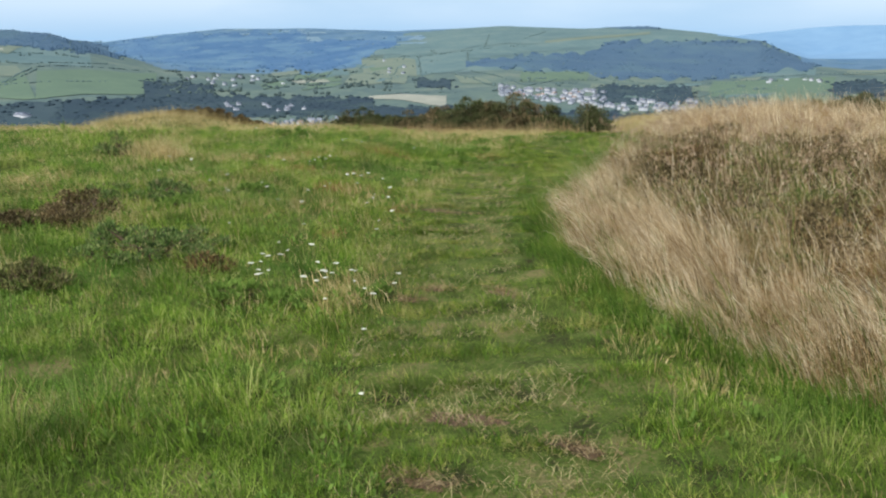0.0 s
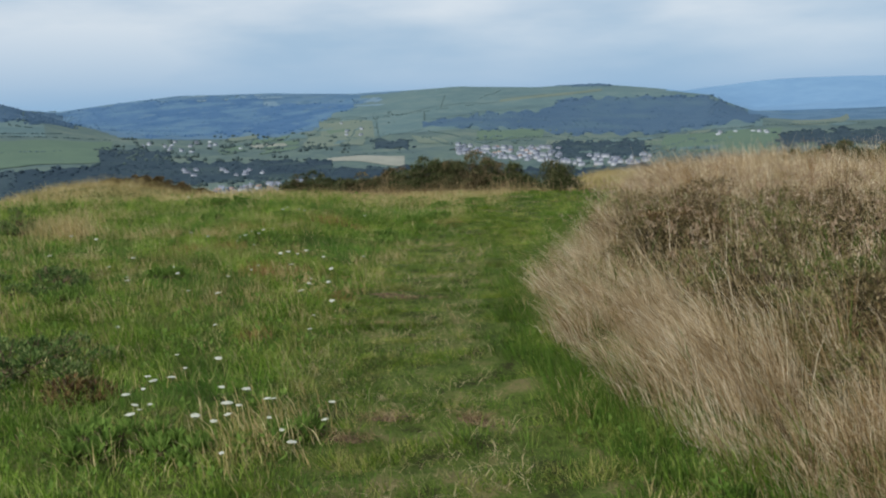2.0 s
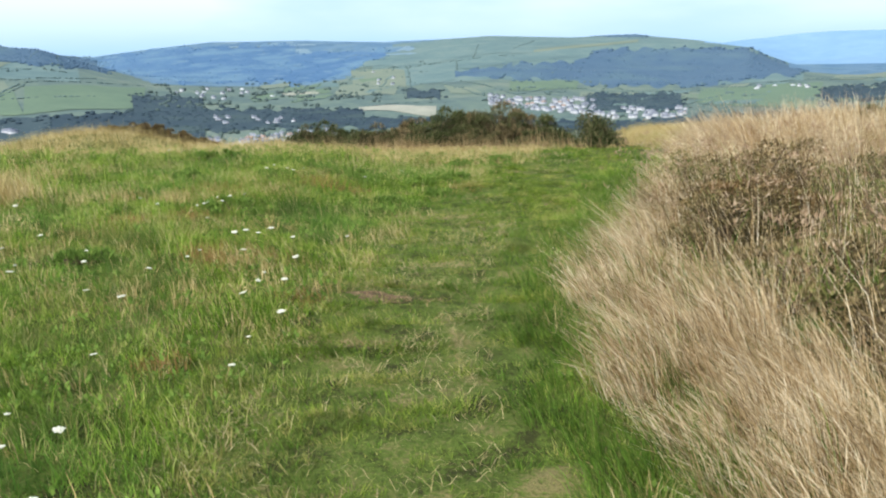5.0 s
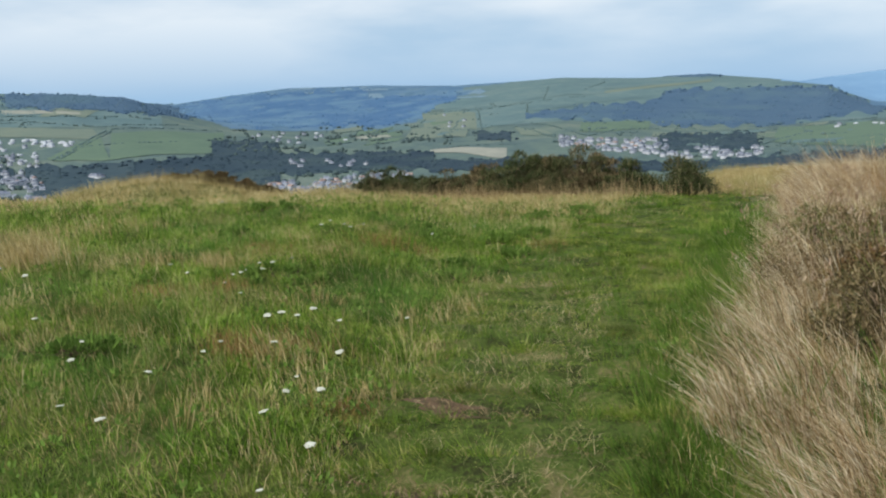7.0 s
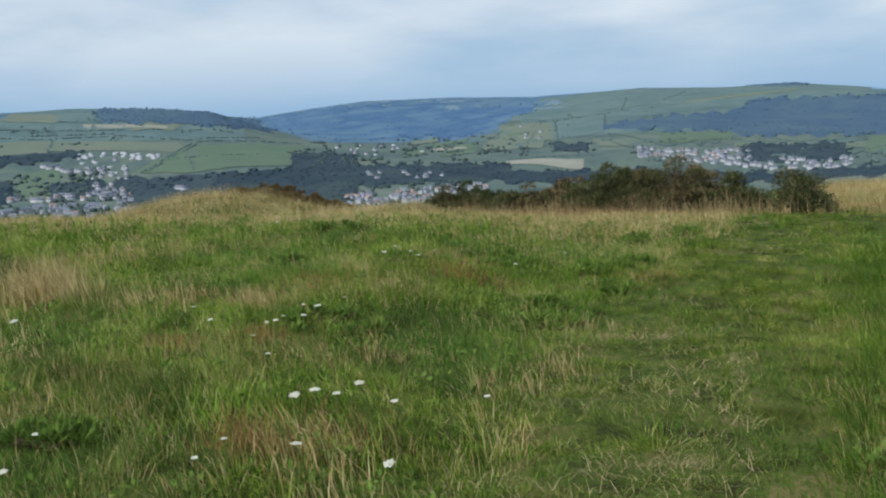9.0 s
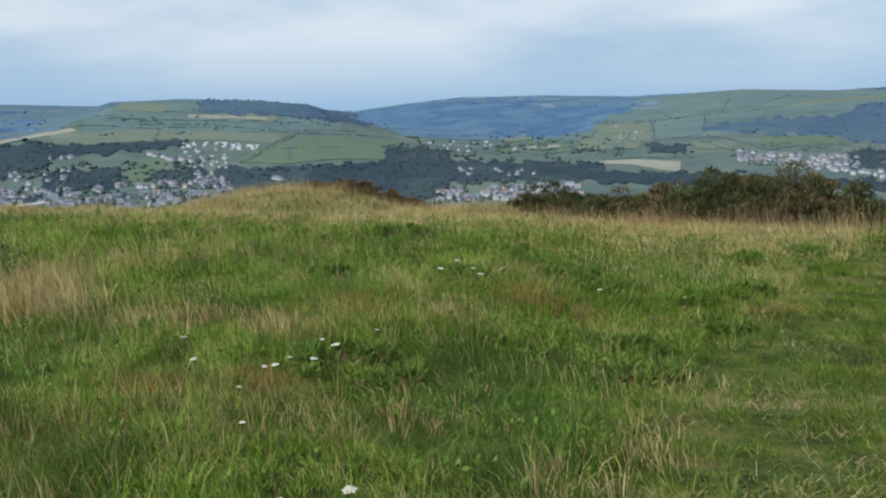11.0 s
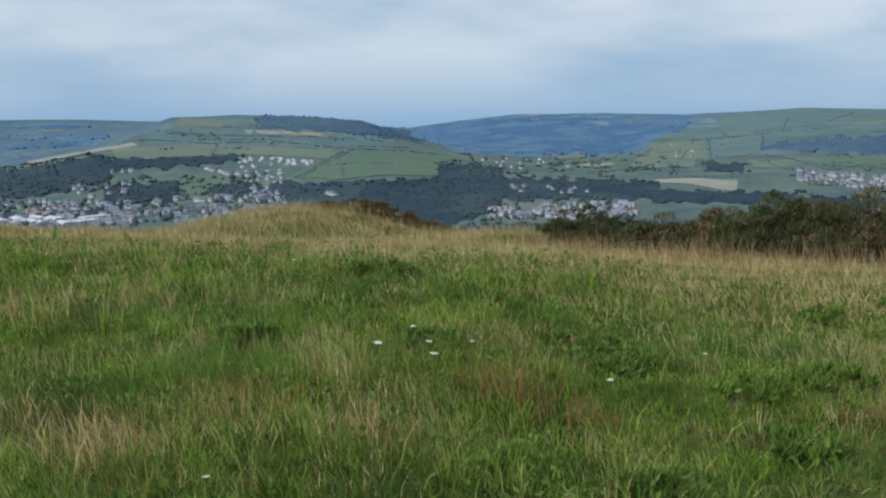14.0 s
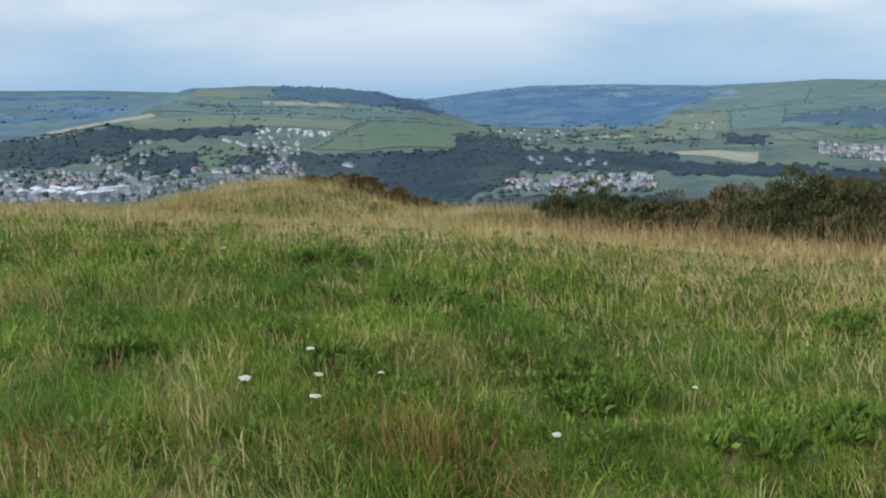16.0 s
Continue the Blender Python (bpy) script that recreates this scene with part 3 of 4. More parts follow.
wood(hazed_spur_wood_mat, "dark wood along a hill crest", 3.2, 11, ((-30.4, -0.55, 0.3, -27, -0.75, 0.2), (-27, -0.75, 0.2, -22.5, -1.2, -0.2), (-22.5, -1.2, -0.3, -20.6, -1.5, -0.9), (10.9, 0.2, 0.3, 13.4, 0.15, 0.3)), 0.7)
wood(hazed_far_wood_mat, "woods on a far hill, painted hazy blue", 5, 36, ((-20.6, -1.25, -0.75, -16, -2.3, 0.0), (-16, -2.3, -0.1, -9, -2.4, 0.1), (-9, -2.6, -0.5, -5.5, -1.9, -0.5), (-5.5, -1.7, -0.6, -3.2, -0.9, -0.4)))

wood(hazed_far_wood_mat, "woods in the far country, painted hazy blue", 7, 40, ((-48.5, -1.7, -1.45, -44, -1.5, -1.35), (-45, -0.95, -0.75, -40, -1.05, -0.8), (-48, -0.35, -0.2, -41, -0.3, -0.12), (-43, -1.45, -1.2, -40.5, -1.3, -1.15)), 0.6, 2700.0)


def loose_trees(label, mat, size, count, b0, b1, d0, d1):
    bs, ds = rng.uniform(b0, b1, count), rng.uniform(d0, d1, count)
    pts = np.array([spot(b, d) for b, d in zip(bs, ds)])
    pts = np.repeat(pts, 3, 0) + rng.normal(0, 9, (count * 3, 2))
    me = crowns("tree_scatter", pts[:, 0], pts[:, 1], size, 0.9, mat)
    tagged(new("tree_scatter", me), label, "trees", kind="stuff")


loose_trees("scattered trees among the town houses", hazed_town_tree_mat, 4.0, 190, -47.5, -30.5, -6.7, -3.4)
loose_trees("scattered trees in the village gardens", hazed_town_tree_mat, 4.0, 50, -16, -6, -6.8, -5.4)
loose_trees("scattered trees among fields and village", hazed_hedge_mat, 4, 60, 3, 24, -5.0, -2.6)
loose_trees("scattered trees on the hill pastures", hazed_hedge_mat, 3.0, 26, -5, 9, -3.2, -0.5)
loose_trees("scattered trees on the high pastures", hazed_hedge_mat, 3.5, 24, -37, -21, -2.0, -0.2)
loose_trees("scattered trees in the middle of the valley", hazed_town_tree_mat, 4.2, 90, -18, -3, -4.0, -2.4)


def hedgerow(b0, d0, b1, d1, label="dark hedgerow between far fields"):
    p0, p1 = spot(b0, d0), spot(b1, d1)
    n = max(6, int(math.dist(p0, p1) / 3.4))
    f = np.linspace(0, 1, n)
    xs, ys = p0[0] + (p1[0] - p0[0]) * f + rng.normal(0, 0.8, n), p0[1] + (p1[1] - p0[1]) * f + rng.normal(0, 0.8, n)
    keep = rng.uniform(-1.1, 0.6, n) < ripple(xs, ys, 22.0, b0)
    me = crowns("hedgerow", xs[keep], ys[keep], 2.4, 0.75, hazed_hedge_mat)
    tagged(new("hedgerow", me), label, "hedge", "hedges between the far fields", "stuff")


for row in LINES:
    hedgerow(*row)
for row in ((-28.4, -3.75, -25.2, -2.1), (-28.1, -3.75, -24.9, -2.15), (-25.2, -2.05, -18.2, -2.45), (-25.4, -1.85, -29.3, -1.4), (-29.3, -1.4, -33.7, -1.45), (-33.7, -1.45, -39.4, -1.45), (-25.4, -1.85, -21, -1.9), (-27.0, -3.05, -21.2, -2.97), (-33.6, -2.2, -33.3, -1.55), (-35, -1.2, -29.5, -1.25), (-28.5, -1.1, -22.5, -1.5), (-37, -0.6, -33, -1.1)):
    hedgerow(*row)
for row in ((-6.9, -1.65, -1.7, -1.6), (-1.7, -1.6, 2.7, -1.08), (2.7, -1.08, 5.0, -0.88), (0.8, -2.7, 3.4, -3.45), (1.9, -2.5, 5.6, -3.4), (5.6, -3.4, 7.5, -3.0), (7.5, -3.0, 12.1, -3.08), (12.1, -3.08, 13.5, -3.28), (13.5, -3.28, 18.6, -3.15), (18.6, -3.15, 22.7, -2.5), (22.7, -2.5, 29, -2.35), (-2.6, -3.88, 0.9, -3.9), (15.8, -4.3, 19, -3.3), (-1.6, -1.6, -1.4, -2.9), (1.6, -1.3, 1.6, -1.8), (-5.0, -2.65, -1.6, -2.95), (2.7, -1.0, 3.0, -0.2), (5.2, -0.5, 6.6, 0.0), (-4.8, -4.1, -2.5, -3.9)):
    hedgerow(*row)


def prism(w, l, h, ridge, over=0.3):
    """A gabled roof, its eaves at height h."""
    bm = bmesh.new()
    a, b = w / 2 + over, l / 2 + over
    pts = [(-a, -b, h - 0.15), (a, -b, h - 0.15), (a, b, h - 0.15), (-a, b, h - 0.15), (0, -b, h + ridge), (0, b, h + ridge)]
    v = [bm.verts.new(p) for p in pts]
    for f in ((0, 1, 4), (2, 3, 5), (1, 2, 5, 4), (3, 0, 4, 5), (3, 2, 1, 0)):
        bm.faces.new([v[i] for i in f])
    return bm


def block(x0, x1, y0, y1, z0, z1):
    bm = bmesh.new()
    bmesh.ops.create_cube(bm, size=1)
    for v in bm.verts:
        v.co = ((x0 + x1) / 2 + v.co.x * (x1 - x0), (y0 + y1) / 2 + v.co.y * (y1 - y0), (z0 + z1) / 2 + v.co.z * (z1 - z0))
    return bm


def house(name, w, l, h, ridge, wall_mat, roof_mat, label, chimney=True):
    base = tagged(new(name), label, "house", "houses in the valley")
    part("wall", block(-w / 2, w / 2, -l / 2, l / 2, -3, h), wall_mat, base)
    part("roof", prism(w, l, h, ridge), roof_mat, base)
    if chimney:
        part("chimney", block(-0.4, 0.4, l / 2 - 1.2, l / 2 - 0.3, h, h + ridge + 1.0), wall_mat, base)
    return base


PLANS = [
    house("house", 7, 9, 5.2, 2.6, hazed_white_wall_mat, slate_mat, "white rendered house with a grey slate roof"),
    house("house", 7, 16, 5.2, 2.8, hazed_white_wall_mat, slate_mat, "row of white terraced houses with slate roofs"),
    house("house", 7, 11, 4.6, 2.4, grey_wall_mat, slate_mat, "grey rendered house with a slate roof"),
    house("bungalow", 7, 10, 2.8, 1.6, hazed_white_wall_mat, pale_roof_mat, "low white bungalow with a pale roof", False),
    house("house", 7, 10, 5.0, 2.6, hazed_white_wall_mat, clay_mat, "white house with a reddish clay tile roof"),
    house("warehouse", 16, 40, 6.0, 2.0, hazed_white_wall_mat, pale_roof_mat, "long pale metal-roofed warehouse", False),
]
SITES = []


def village(count, b0, lo0, hi0, b1, lo1, hi1, plans, turn):
    for _ in range(count):
        f = rng.uniform()
        lo, hi = lo0 + (lo1 - lo0) * f, hi0 + (hi1 - hi0) * f
        x, y = spot(b0 + (b1 - b0) * f, rng.uniform(lo, hi))
        SITES.append((math.dist((x, y), CENTRE), int(rng.choice(plans)), pose(x, y, float(height(x, y)), 0, 0, turn + rng.choice((0, 90)) + rng.normal(0, 12))))


village(150, -47.5, -6.6, -4.5, -40, -6.6, -4.9, (0, 1, 2, 2, 2, 4), 20)
village(12, -46, -6.2, -5.7, -40.5, -6.3, -5.9, (5,), 75)
village(135, -40, -6.7, -5.1, -29, -6.6, -4.8, (0, 1, 2, 2, 4), 40)
village(34, -31.9, -2.75, -2.4, -27.2, -3.0, -2.6, (3,), 60)
village(24, -31.8, -3.6, -2.7, -29.2, -4.2, -3.0, (3, 0), 30)
village(16, -34, -3.3, -3.05, -31.2, -3.75, -3.5, (3, 1), 60)
village(14, -31.4, -5.0, -4.0, -30.0, -5.1, -3.8, (0, 1), 30)
for bearing in (-39.7, -39.05, -38.5):
    village(1, bearing, -3.12, -3.1, bearing + 0.05, -3.12, -3.1, (1,), 50)
village(14, -42, -4.6, -3.8, -38.6, -4.6, -3.9, (2, 0), 15)
village(95, -15.5, -6.7, -6.0, -6.0, -6.7, -5.65, (0, 1, 0, 0, 4), 70)
village(3, -26.6, -5.0, -4.8, -25.8, -5.05, -4.85, (1,), 70)
village(12, -14.5, -4.9, -4.4, -9, -5.4, -4.8, (0, 2), 20)
village(16, -17, -3.3, -2.7, -10, -3.5, -2.8, (0, 2, 3), 50)
village(85, 3.8, -4.1, -3.45, 10.8, -4.85, -3.85, (0, 2, 2, 2, 4, 1), 30)
village(40, 10.0, -5.0, -4.3, 16.4, -5.0, -4.35, (0, 1, 0), 80)
village(8, 20.5, -3.1, -2.9, 24, -3.0, -2.8, (0, 3), 40)
village(5, -5.5, -2.6, -1.9, -2, -2.7, -1.7, (0, 2), 40)


def build_houses(single=290):
    SITES.sort(key=lambda site: site[0])
    used, far_v, far_f, far_t, far_m, slots, start = set(), [], [], [], [], [], 0
    for i, (_, plan, m) in enumerate(SITES):
        if plan not in used:
            used.add(plan)
            PLANS[plan].matrix_basis = m
        elif i < single:
            copy_thing(PLANS[plan], m)
        else:
            for ob in PLANS[plan].children:
                mat = ob.data.materials[0]
                if mat not in slots:
                    slots.append(mat)
                far_v += [m @ v.co for v in ob.data.vertices]
                for p in ob.data.polygons:
                    far_f += [start + k for k in p.vertices]
                    far_t.append(len(p.vertices))
                    far_m.append(slots.index(mat))
                start += len(ob.data.vertices)
    me = mesh_from("far_houses", np.array([v[:] for v in far_v]), far_f, far_t, slots)
    me.polygons.foreach_set("material_index", np.array(far_m, np.int32))
    tagged(new("far_houses", me), "pale houses packed in the distant village", "houses", kind="stuff")


build_houses()


# ---- grass ----
def scatter(x0, x1, y0, y1, per_m2):
    n = int((x1 - x0) * (y1 - y0) * per_m2)
    return rng.uniform(x0, x1, n), rng.uniform(y0, y1, n)


def in_sight(x, y):
    """Inside the wedge that the walk looks over."""
    return (x > -1.2 - 0.62 * y - 0.55 * np.clip(y - 8, 0, 9)) & (x < 1.2 + 0.60 * y)


def blades(name, x, y, h, w, lean_x, lean_y, mat, label, sink=0.01, segments=2):
    """Grass blades as tapered bent strips; lean is how far the tip goes sideways for each unit of length."""
    n = len(x)
    z = height(x, y) - sink
    turn = rng.uniform(0, 2 * np.pi, n)
    ux, uy = np.cos(turn) * w / 2, np.sin(turn) * w / 2
    up = 1.0 / np.sqrt(1 + lean_x ** 2 + lean_y ** 2)
    rows = []
    for k in range(segments):
        f = k / segments
        b = f ** 1.8
        px, py, pz = x + lean_x * up * h * b, y + lean_y * up * h * b, z + h * (f * up + (1 - up) * f * (1 - f) * 0.8)
        t = 1 - 0.45 * f
        rows.append(np.stack([px - ux * t, py - uy * t, pz], -1))
        rows.append(np.stack([px + ux * t, py + uy * t, pz], -1))
    rows.append(np.stack([x + lean_x * up * h, y + lean_y * up * h, z + h * up], -1))
    nv = len(rows)
    verts = np.stack(rows, 1).reshape(-1, 3)
    pattern, totals = [], []
    for k in range(segments - 1):
        pattern += [2 * k, 2 * k + 1, 2 * k + 3, 2 * k + 2]
        totals.append(4)
    pattern += [nv - 3, nv - 2, nv - 1]
    totals.append(3)
    flat = (np.array(pattern)[None] + (np.arange(n) * nv)[:, None]).ravel()
    me = mesh_from(name, verts, flat, np.tile(totals, n), (mat,))
    return tagged(new(name, me), label, "grass", kind="stuff")


def gap(x, y):
    """How far from the walk a place lies when it comes into view."""
    return np.hypot(x - 0.1, y - np.clip(y - 2.2, 0, 10.9))


def thin_out(x, y, d0, power=1.0):
    d = gap(x, y)
    keep = rng.uniform(0, 1, len(x)) < np.clip((d0 / d) ** power, 0, 1)
    keep &= in_sight(x, y)
    return x[keep], y[keep]


BARE = ((0.07, 3.83, 0.15), (0.6, 3.41, 0.08), (0.04, 8.95, 0.19), (-0.16, 8.1, 0.16), (-0.08, 3.1, 0.09), (-0.05, 6.06, 0.08), (0.44, 5.96, 0.07), (-0.25, 5.78, 0.08), (0.06, 13.66, 0.08))


def bareness(x, y):
    v = np.zeros_like(x)
    for bx, by, s in BARE:
        v = np.maximum(v, np.exp(-(((x - bx) / s) ** 2 + ((y - by) / (s * 0.7)) ** 2)))
    return v


def off_path(x, y):
    """0 on the trodden path, 1 well away from it."""
    return ease(0.45, 1.05, np.abs(x - path_line(y)) + 0.18 * ripple(x, y, 0.5, 5))


def tufts(x, y, each, spread, rise, uneven=1.9, opening=0.34):
    """Blades grouped in tufts that open outwards: places, heights and leans."""
    n = len(x)
    tall = rise * np.clip(np.exp(rng.normal(0, 0.36, n)), 0.5, uneven)
    k = np.repeat(np.arange(n), each)
    ox, oy = rng.normal(0, 1, len(k)), rng.normal(0, 1, len(k))
    wind_x, wind_y = rng.normal(-0.15, 0.22, n), rng.normal(0, 0.22, n)
    return x[k] + ox * spread, y[k] + oy * spread, tall[k] * rng.uniform(0.55, 1.15, len(k)), opening * ox + wind_x[k], opening * oy + wind_y[k]


def leaf_cloud(centres, radii, count, length, width, upright, squash=0.8):
    """Small pointed leaves, folded along the rib, in uneven clumps about the given centres."""
    k = rng.integers(0, len(centres), count)
    d = rng.normal(0, 1, (count, 3))
    d /= np.linalg.norm(d, axis=1)[:, None]
    d[:, 2] = np.abs(d[:, 2]) * 1.0 - 0.25
    dist = rng.uniform(0.35, 1.0, count) ** 0.5 * rng.uniform(0.75, 1.15, count)
    p = centres[k] + d * (radii[k] * dist)[:, None] * np.array([1, 1, squash])
    axis = d * 0.7 + rng.normal(0, 0.55, (count, 3)) + np.array([0, 0, upright])
    axis /= np.linalg.norm(axis, axis=1)[:, None]
    side = np.cross(axis, rng.normal(0, 1, (count, 3)))
    side /= np.linalg.norm(side, axis=1)[:, None]
    nrm = np.cross(axis, side)
    L = (length * rng.uniform(0.6, 1.4, count))[:, None]
    W = (width * rng.uniform(0.7, 1.3, count))[:, None]
    verts = np.stack([p, p + axis * L * 0.5 + side * W + nrm * W * 0.4, p + axis * L, p + axis * L * 0.5 - side * W + nrm * W * 0.4], 1).reshape(-1, 3)
    flat = (np.array([0, 1, 2, 0, 2, 3])[None] + (np.arange(count) * 4)[:, None]).ravel()
    return verts, flat, np.full(count * 2, 3)


def meadow():
    # low growth between the tufts
    x, y = scatter(-15, 5.5, 1.6, 23, 2300)
    x, y = thin_out(x, y, 3.0, 1.5)
    keep = (x < bank_foot(y) + 0.4) & (rng.uniform(0, 1, len(x)) < off_path(x, y)) & (rng.uniform(0, 1, len(x)) > ease(15.6, 19.6, y + 0.8 * ripple(x, y, 2.0)))
    x, y = x[keep], y[keep]
    d, n = gap(x, y), len(x)
    blades("low_grass", x, y, rng.uniform(0.03, 0.10, n), np.maximum(0.0048, 0.0013 * d) * rng.uniform(0.7, 1.4, n), rng.normal(-0.1, 0.9, n), rng.normal(0.0, 0.9, n), green_mat, "low green meadow grass", segments=1)
    # tufts, taller in drifts
    x, y = scatter(-15, 5.5, 1.6, 23, 205)
    x, y = thin_out(x, y, 3.4, 1.35)
    keep = (x < bank_foot(y) + 0.3) & (rng.uniform(0, 1, len(x)) < 0.04 + 0.96 * off_path(x, y)) & (rng.uniform(0, 1, len(x)) > ease(15.6, 19.2, y + 0.8 * ripple(x, y, 2.0)))
    x, y = x[keep], y[keep]
    o = off_path(x, y)
    rise = (0.05 + 0.065 * o) * (1 + 0.62 * np.clip(ripple(x, y, 0.7, 2) + 0.7 * ripple(x, y, 0.3, 4), -1.0, 1.2)) * (0.9 + 0.7 * ease(5.5, 2.5, y) * ease(-0.2, -0.9, x) + 0.2 * ease(11, 13, y) * ease(-0.3, -1.2, x))
    x, y, h, lx, ly = tufts(x, y, 11, 0.036, rise, 2.0, 0.62)
    d, n = gap(x, y), len(x)
    blades("meadow_grass", x, y, h, np.maximum(0.0046, 0.00125 * d) * rng.uniform(0.6, 1.4, n), lx, ly, green_mat, "long green meadow grass in tufts")
    # seeding stalks stand over the leaves in drifts
    x, y = scatter(-15, 2.5, 1.8, 22, 700)
    x, y = thin_out(x, y, 4.0, 1.0)
    drift = ripple(x, y, 1.3, 9) + 0.7 * ripple(x, y, 0.5, 1) + 0.35 * ease(8, 15, y) + 0.3 * ease(6, 8.5, y) * ease(13, 11, y) - 0.35
    keep = (x < bank_foot(y)) & (rng.uniform(-0.3, 1.9, len(x)) < drift) & (off_path(x, y) > 0.5)
    x, y = x[keep], y[keep]
    d, n = gap(x, y), len(x)
    blades("seeding_grass", x, y, rng.uniform(0.08, 0.21, n), np.maximum(0.003, 0.0009 * d), rng.normal(-0.25, 0.4, n), rng.normal(0, 0.4, n), stalk_mat, "pale seeding grass stalks over the meadow")
    # dead leaves and straw low in the sward, in drifts
    x, y = scatter(-15, 2.5, 1.8, 22, 150)
    x, y = thin_out(x, y, 4.0, 1.1)
    drift = ripple(x, y, 0.9, 21) + 0.7 * ripple(x, y, 0.35, 13) + 0.55 * ease(6, 9, y) * ease(12, 10, y) + 0.1 * ease(13, 17, y)
    keep = (x < bank_foot(y)) & (rng.uniform(-0.2, 1.9, len(x)) < drift) & (off_path(x, y) > 0.3)
    x, y, h, lx, ly = tufts(x[keep], y[keep], 11, 0.05, np.full(int(keep.sum()), 0.11))
    d, n = gap(x, y), len(x)
    blades("straw_tufts", x, y, h, np.maximum(0.0042, 0.0012 * d), lx * 1.3, ly * 1.3, rim_mat, "straw-coloured tufts mixed into the meadow")


def broad_leaves():
    """Clover, plantain and other low broad leaves, in drifts."""
    x, y = scatter(-12, 1.5, 1.8, 19, 60)
    x, y = thin_out(x, y, 4.0, 1.0)
    drift = ripple(x, y, 0.8, 31) + 0.7 * ripple(x, y, 0.3, 17)
    keep = (rng.uniform(-0.5, 1.6, len(x)) < drift) & (off_path(x, y) > 0.35) & (x < bank_foot(y))
    x, y = x[keep], y[keep]
    centres = np.column_stack([x, y, height(x, y) + rng.uniform(0.02, 0.09, len(x))])
    v, f, t = leaf_cloud(centres, np.full(len(x), 0.055), len(x) * 9, 0.036, 0.009, 0.9)
    tagged(new("broad_leaves", mesh_from("broad_leaves", v, f, t, (herb_mat,))), "low broad green leaves in the meadow", "plants", kind="stuff")


def turf():
    x, y = scatter(-1.0, 5.2, 1.8, 22, 420)
    x, y = thin_out(x, y, 3.4, 1.2)
    keep = (np.abs(x - path_line(y)) < 1.05) & (x < bank_foot(y) + 0.35) & (rng.uniform(0, 1, len(x)) > 0.8 * bareness(x, y))
    x, y = x[keep], y[keep]
    ridge = np.clip(ripple(x * 0.7, y * 2.0, 0.4, 6) + 0.6 * ripple(x, y * 1.6, 0.17, 8), -0.8, 1.2)
    full = rng.uniform(-0.75, 0.05, len(x)) < ridge
    x, y, ridge = x[full], y[full], ridge[full]
    x, y, h, lx, ly = tufts(x, y, 17, 0.035, 0.020 + 0.085 * np.clip(ridge, 0, 1.2))
    d, n = gap(x, y), len(x)
    blades("path_turf", x, y, h, np.maximum(0.0042, 0.0012 * d) * rng.uniform(0.7, 1.4, n), lx * 2.0, ly * 2.0, turf_blade_mat, "short trodden grass along the path", segments=1)
    # longer tufts left standing on the path, coloured dark to imitate shaded hollows
    x, y = scatter(-1.0, 5.2, 1.8, 22, 120)
    x, y = thin_out(x, y, 4.0, 0.9)
    keep = (np.abs(x - path_line(y)) < 0.95) & (x < bank_foot(y) + 0.2) & (rng.uniform(-0.2, 0.7, len(x)) < ripple(x * 0.8, y * 1.8, 0.4, 15) + 0.5 * ripple(x, y * 1.5, 0.15, 3))
    x, y, h, lx, ly = tufts(x[keep], y[keep], 14, 0.045, np.full(int(keep.sum()), 0.08))
    d, n = gap(x, y), len(x)
    blades("path_tufts", x, y, h, np.maximum(0.0048, 0.0013 * d), lx * 1.6, ly * 1.6, verge_mat, "grass tufts standing on the path, darkened like shaded hollows")
    # dry clippings lie on the trodden line
    x, y = scatter(-1.2, 4.5, 1.8, 20, 1500)
    x, y = thin_out(x, y, 4.0, 1.0)
    keep = (np.abs(x - path_line(y) + 0.28) < 0.62) & (rng.uniform(0.0, 1.5, len(x)) < 0.34 - 0.45 * ease(11, 13, y) + 0.7 * ripple(x, y, 0.55, 12) + 0.3 * ripple(x, y, 0.2, 9))
    x, y = x[keep], y[keep]
    n, a = len(x), rng.uniform(0, 2 * np.pi, len(x))
    blades("dry_clippings", x, y, rng.uniform(0.05, 0.15, n), np.maximum(0.0028, 0.0008 * gap(x, y)), 3.5 * np.cos(a), 2.5 * np.sin(a), clipping_mat, "dry cut grass lying on the path", sink=-0.03)


SCRUB = ((3.0, 10.2, 0.9), (4.2, 9.6, 0.9), (3.6, 11.8, 0.9), (4.8, 11.6, 0.9), (3.9, 13.6, 0.8), (3.6, 7.9, 0.7), (2.7, 8.9, 0.65), (5.4, 9.9, 0.8), (5.8, 12.6, 0.8), (2.75, 7.6, 0.55), (3.2, 6.8, 0.55), (4.4, 8.3, 0.7), (2.5, 9.8, 0.5))


def scrub_cover(x, y):
    v = np.zeros_like(x)
    for sx, sy, s in SCRUB:
        v = np.maximum(v, np.exp(-(((x - sx) ** 2 + (y - sy) ** 2) / (s * s))))
    return v


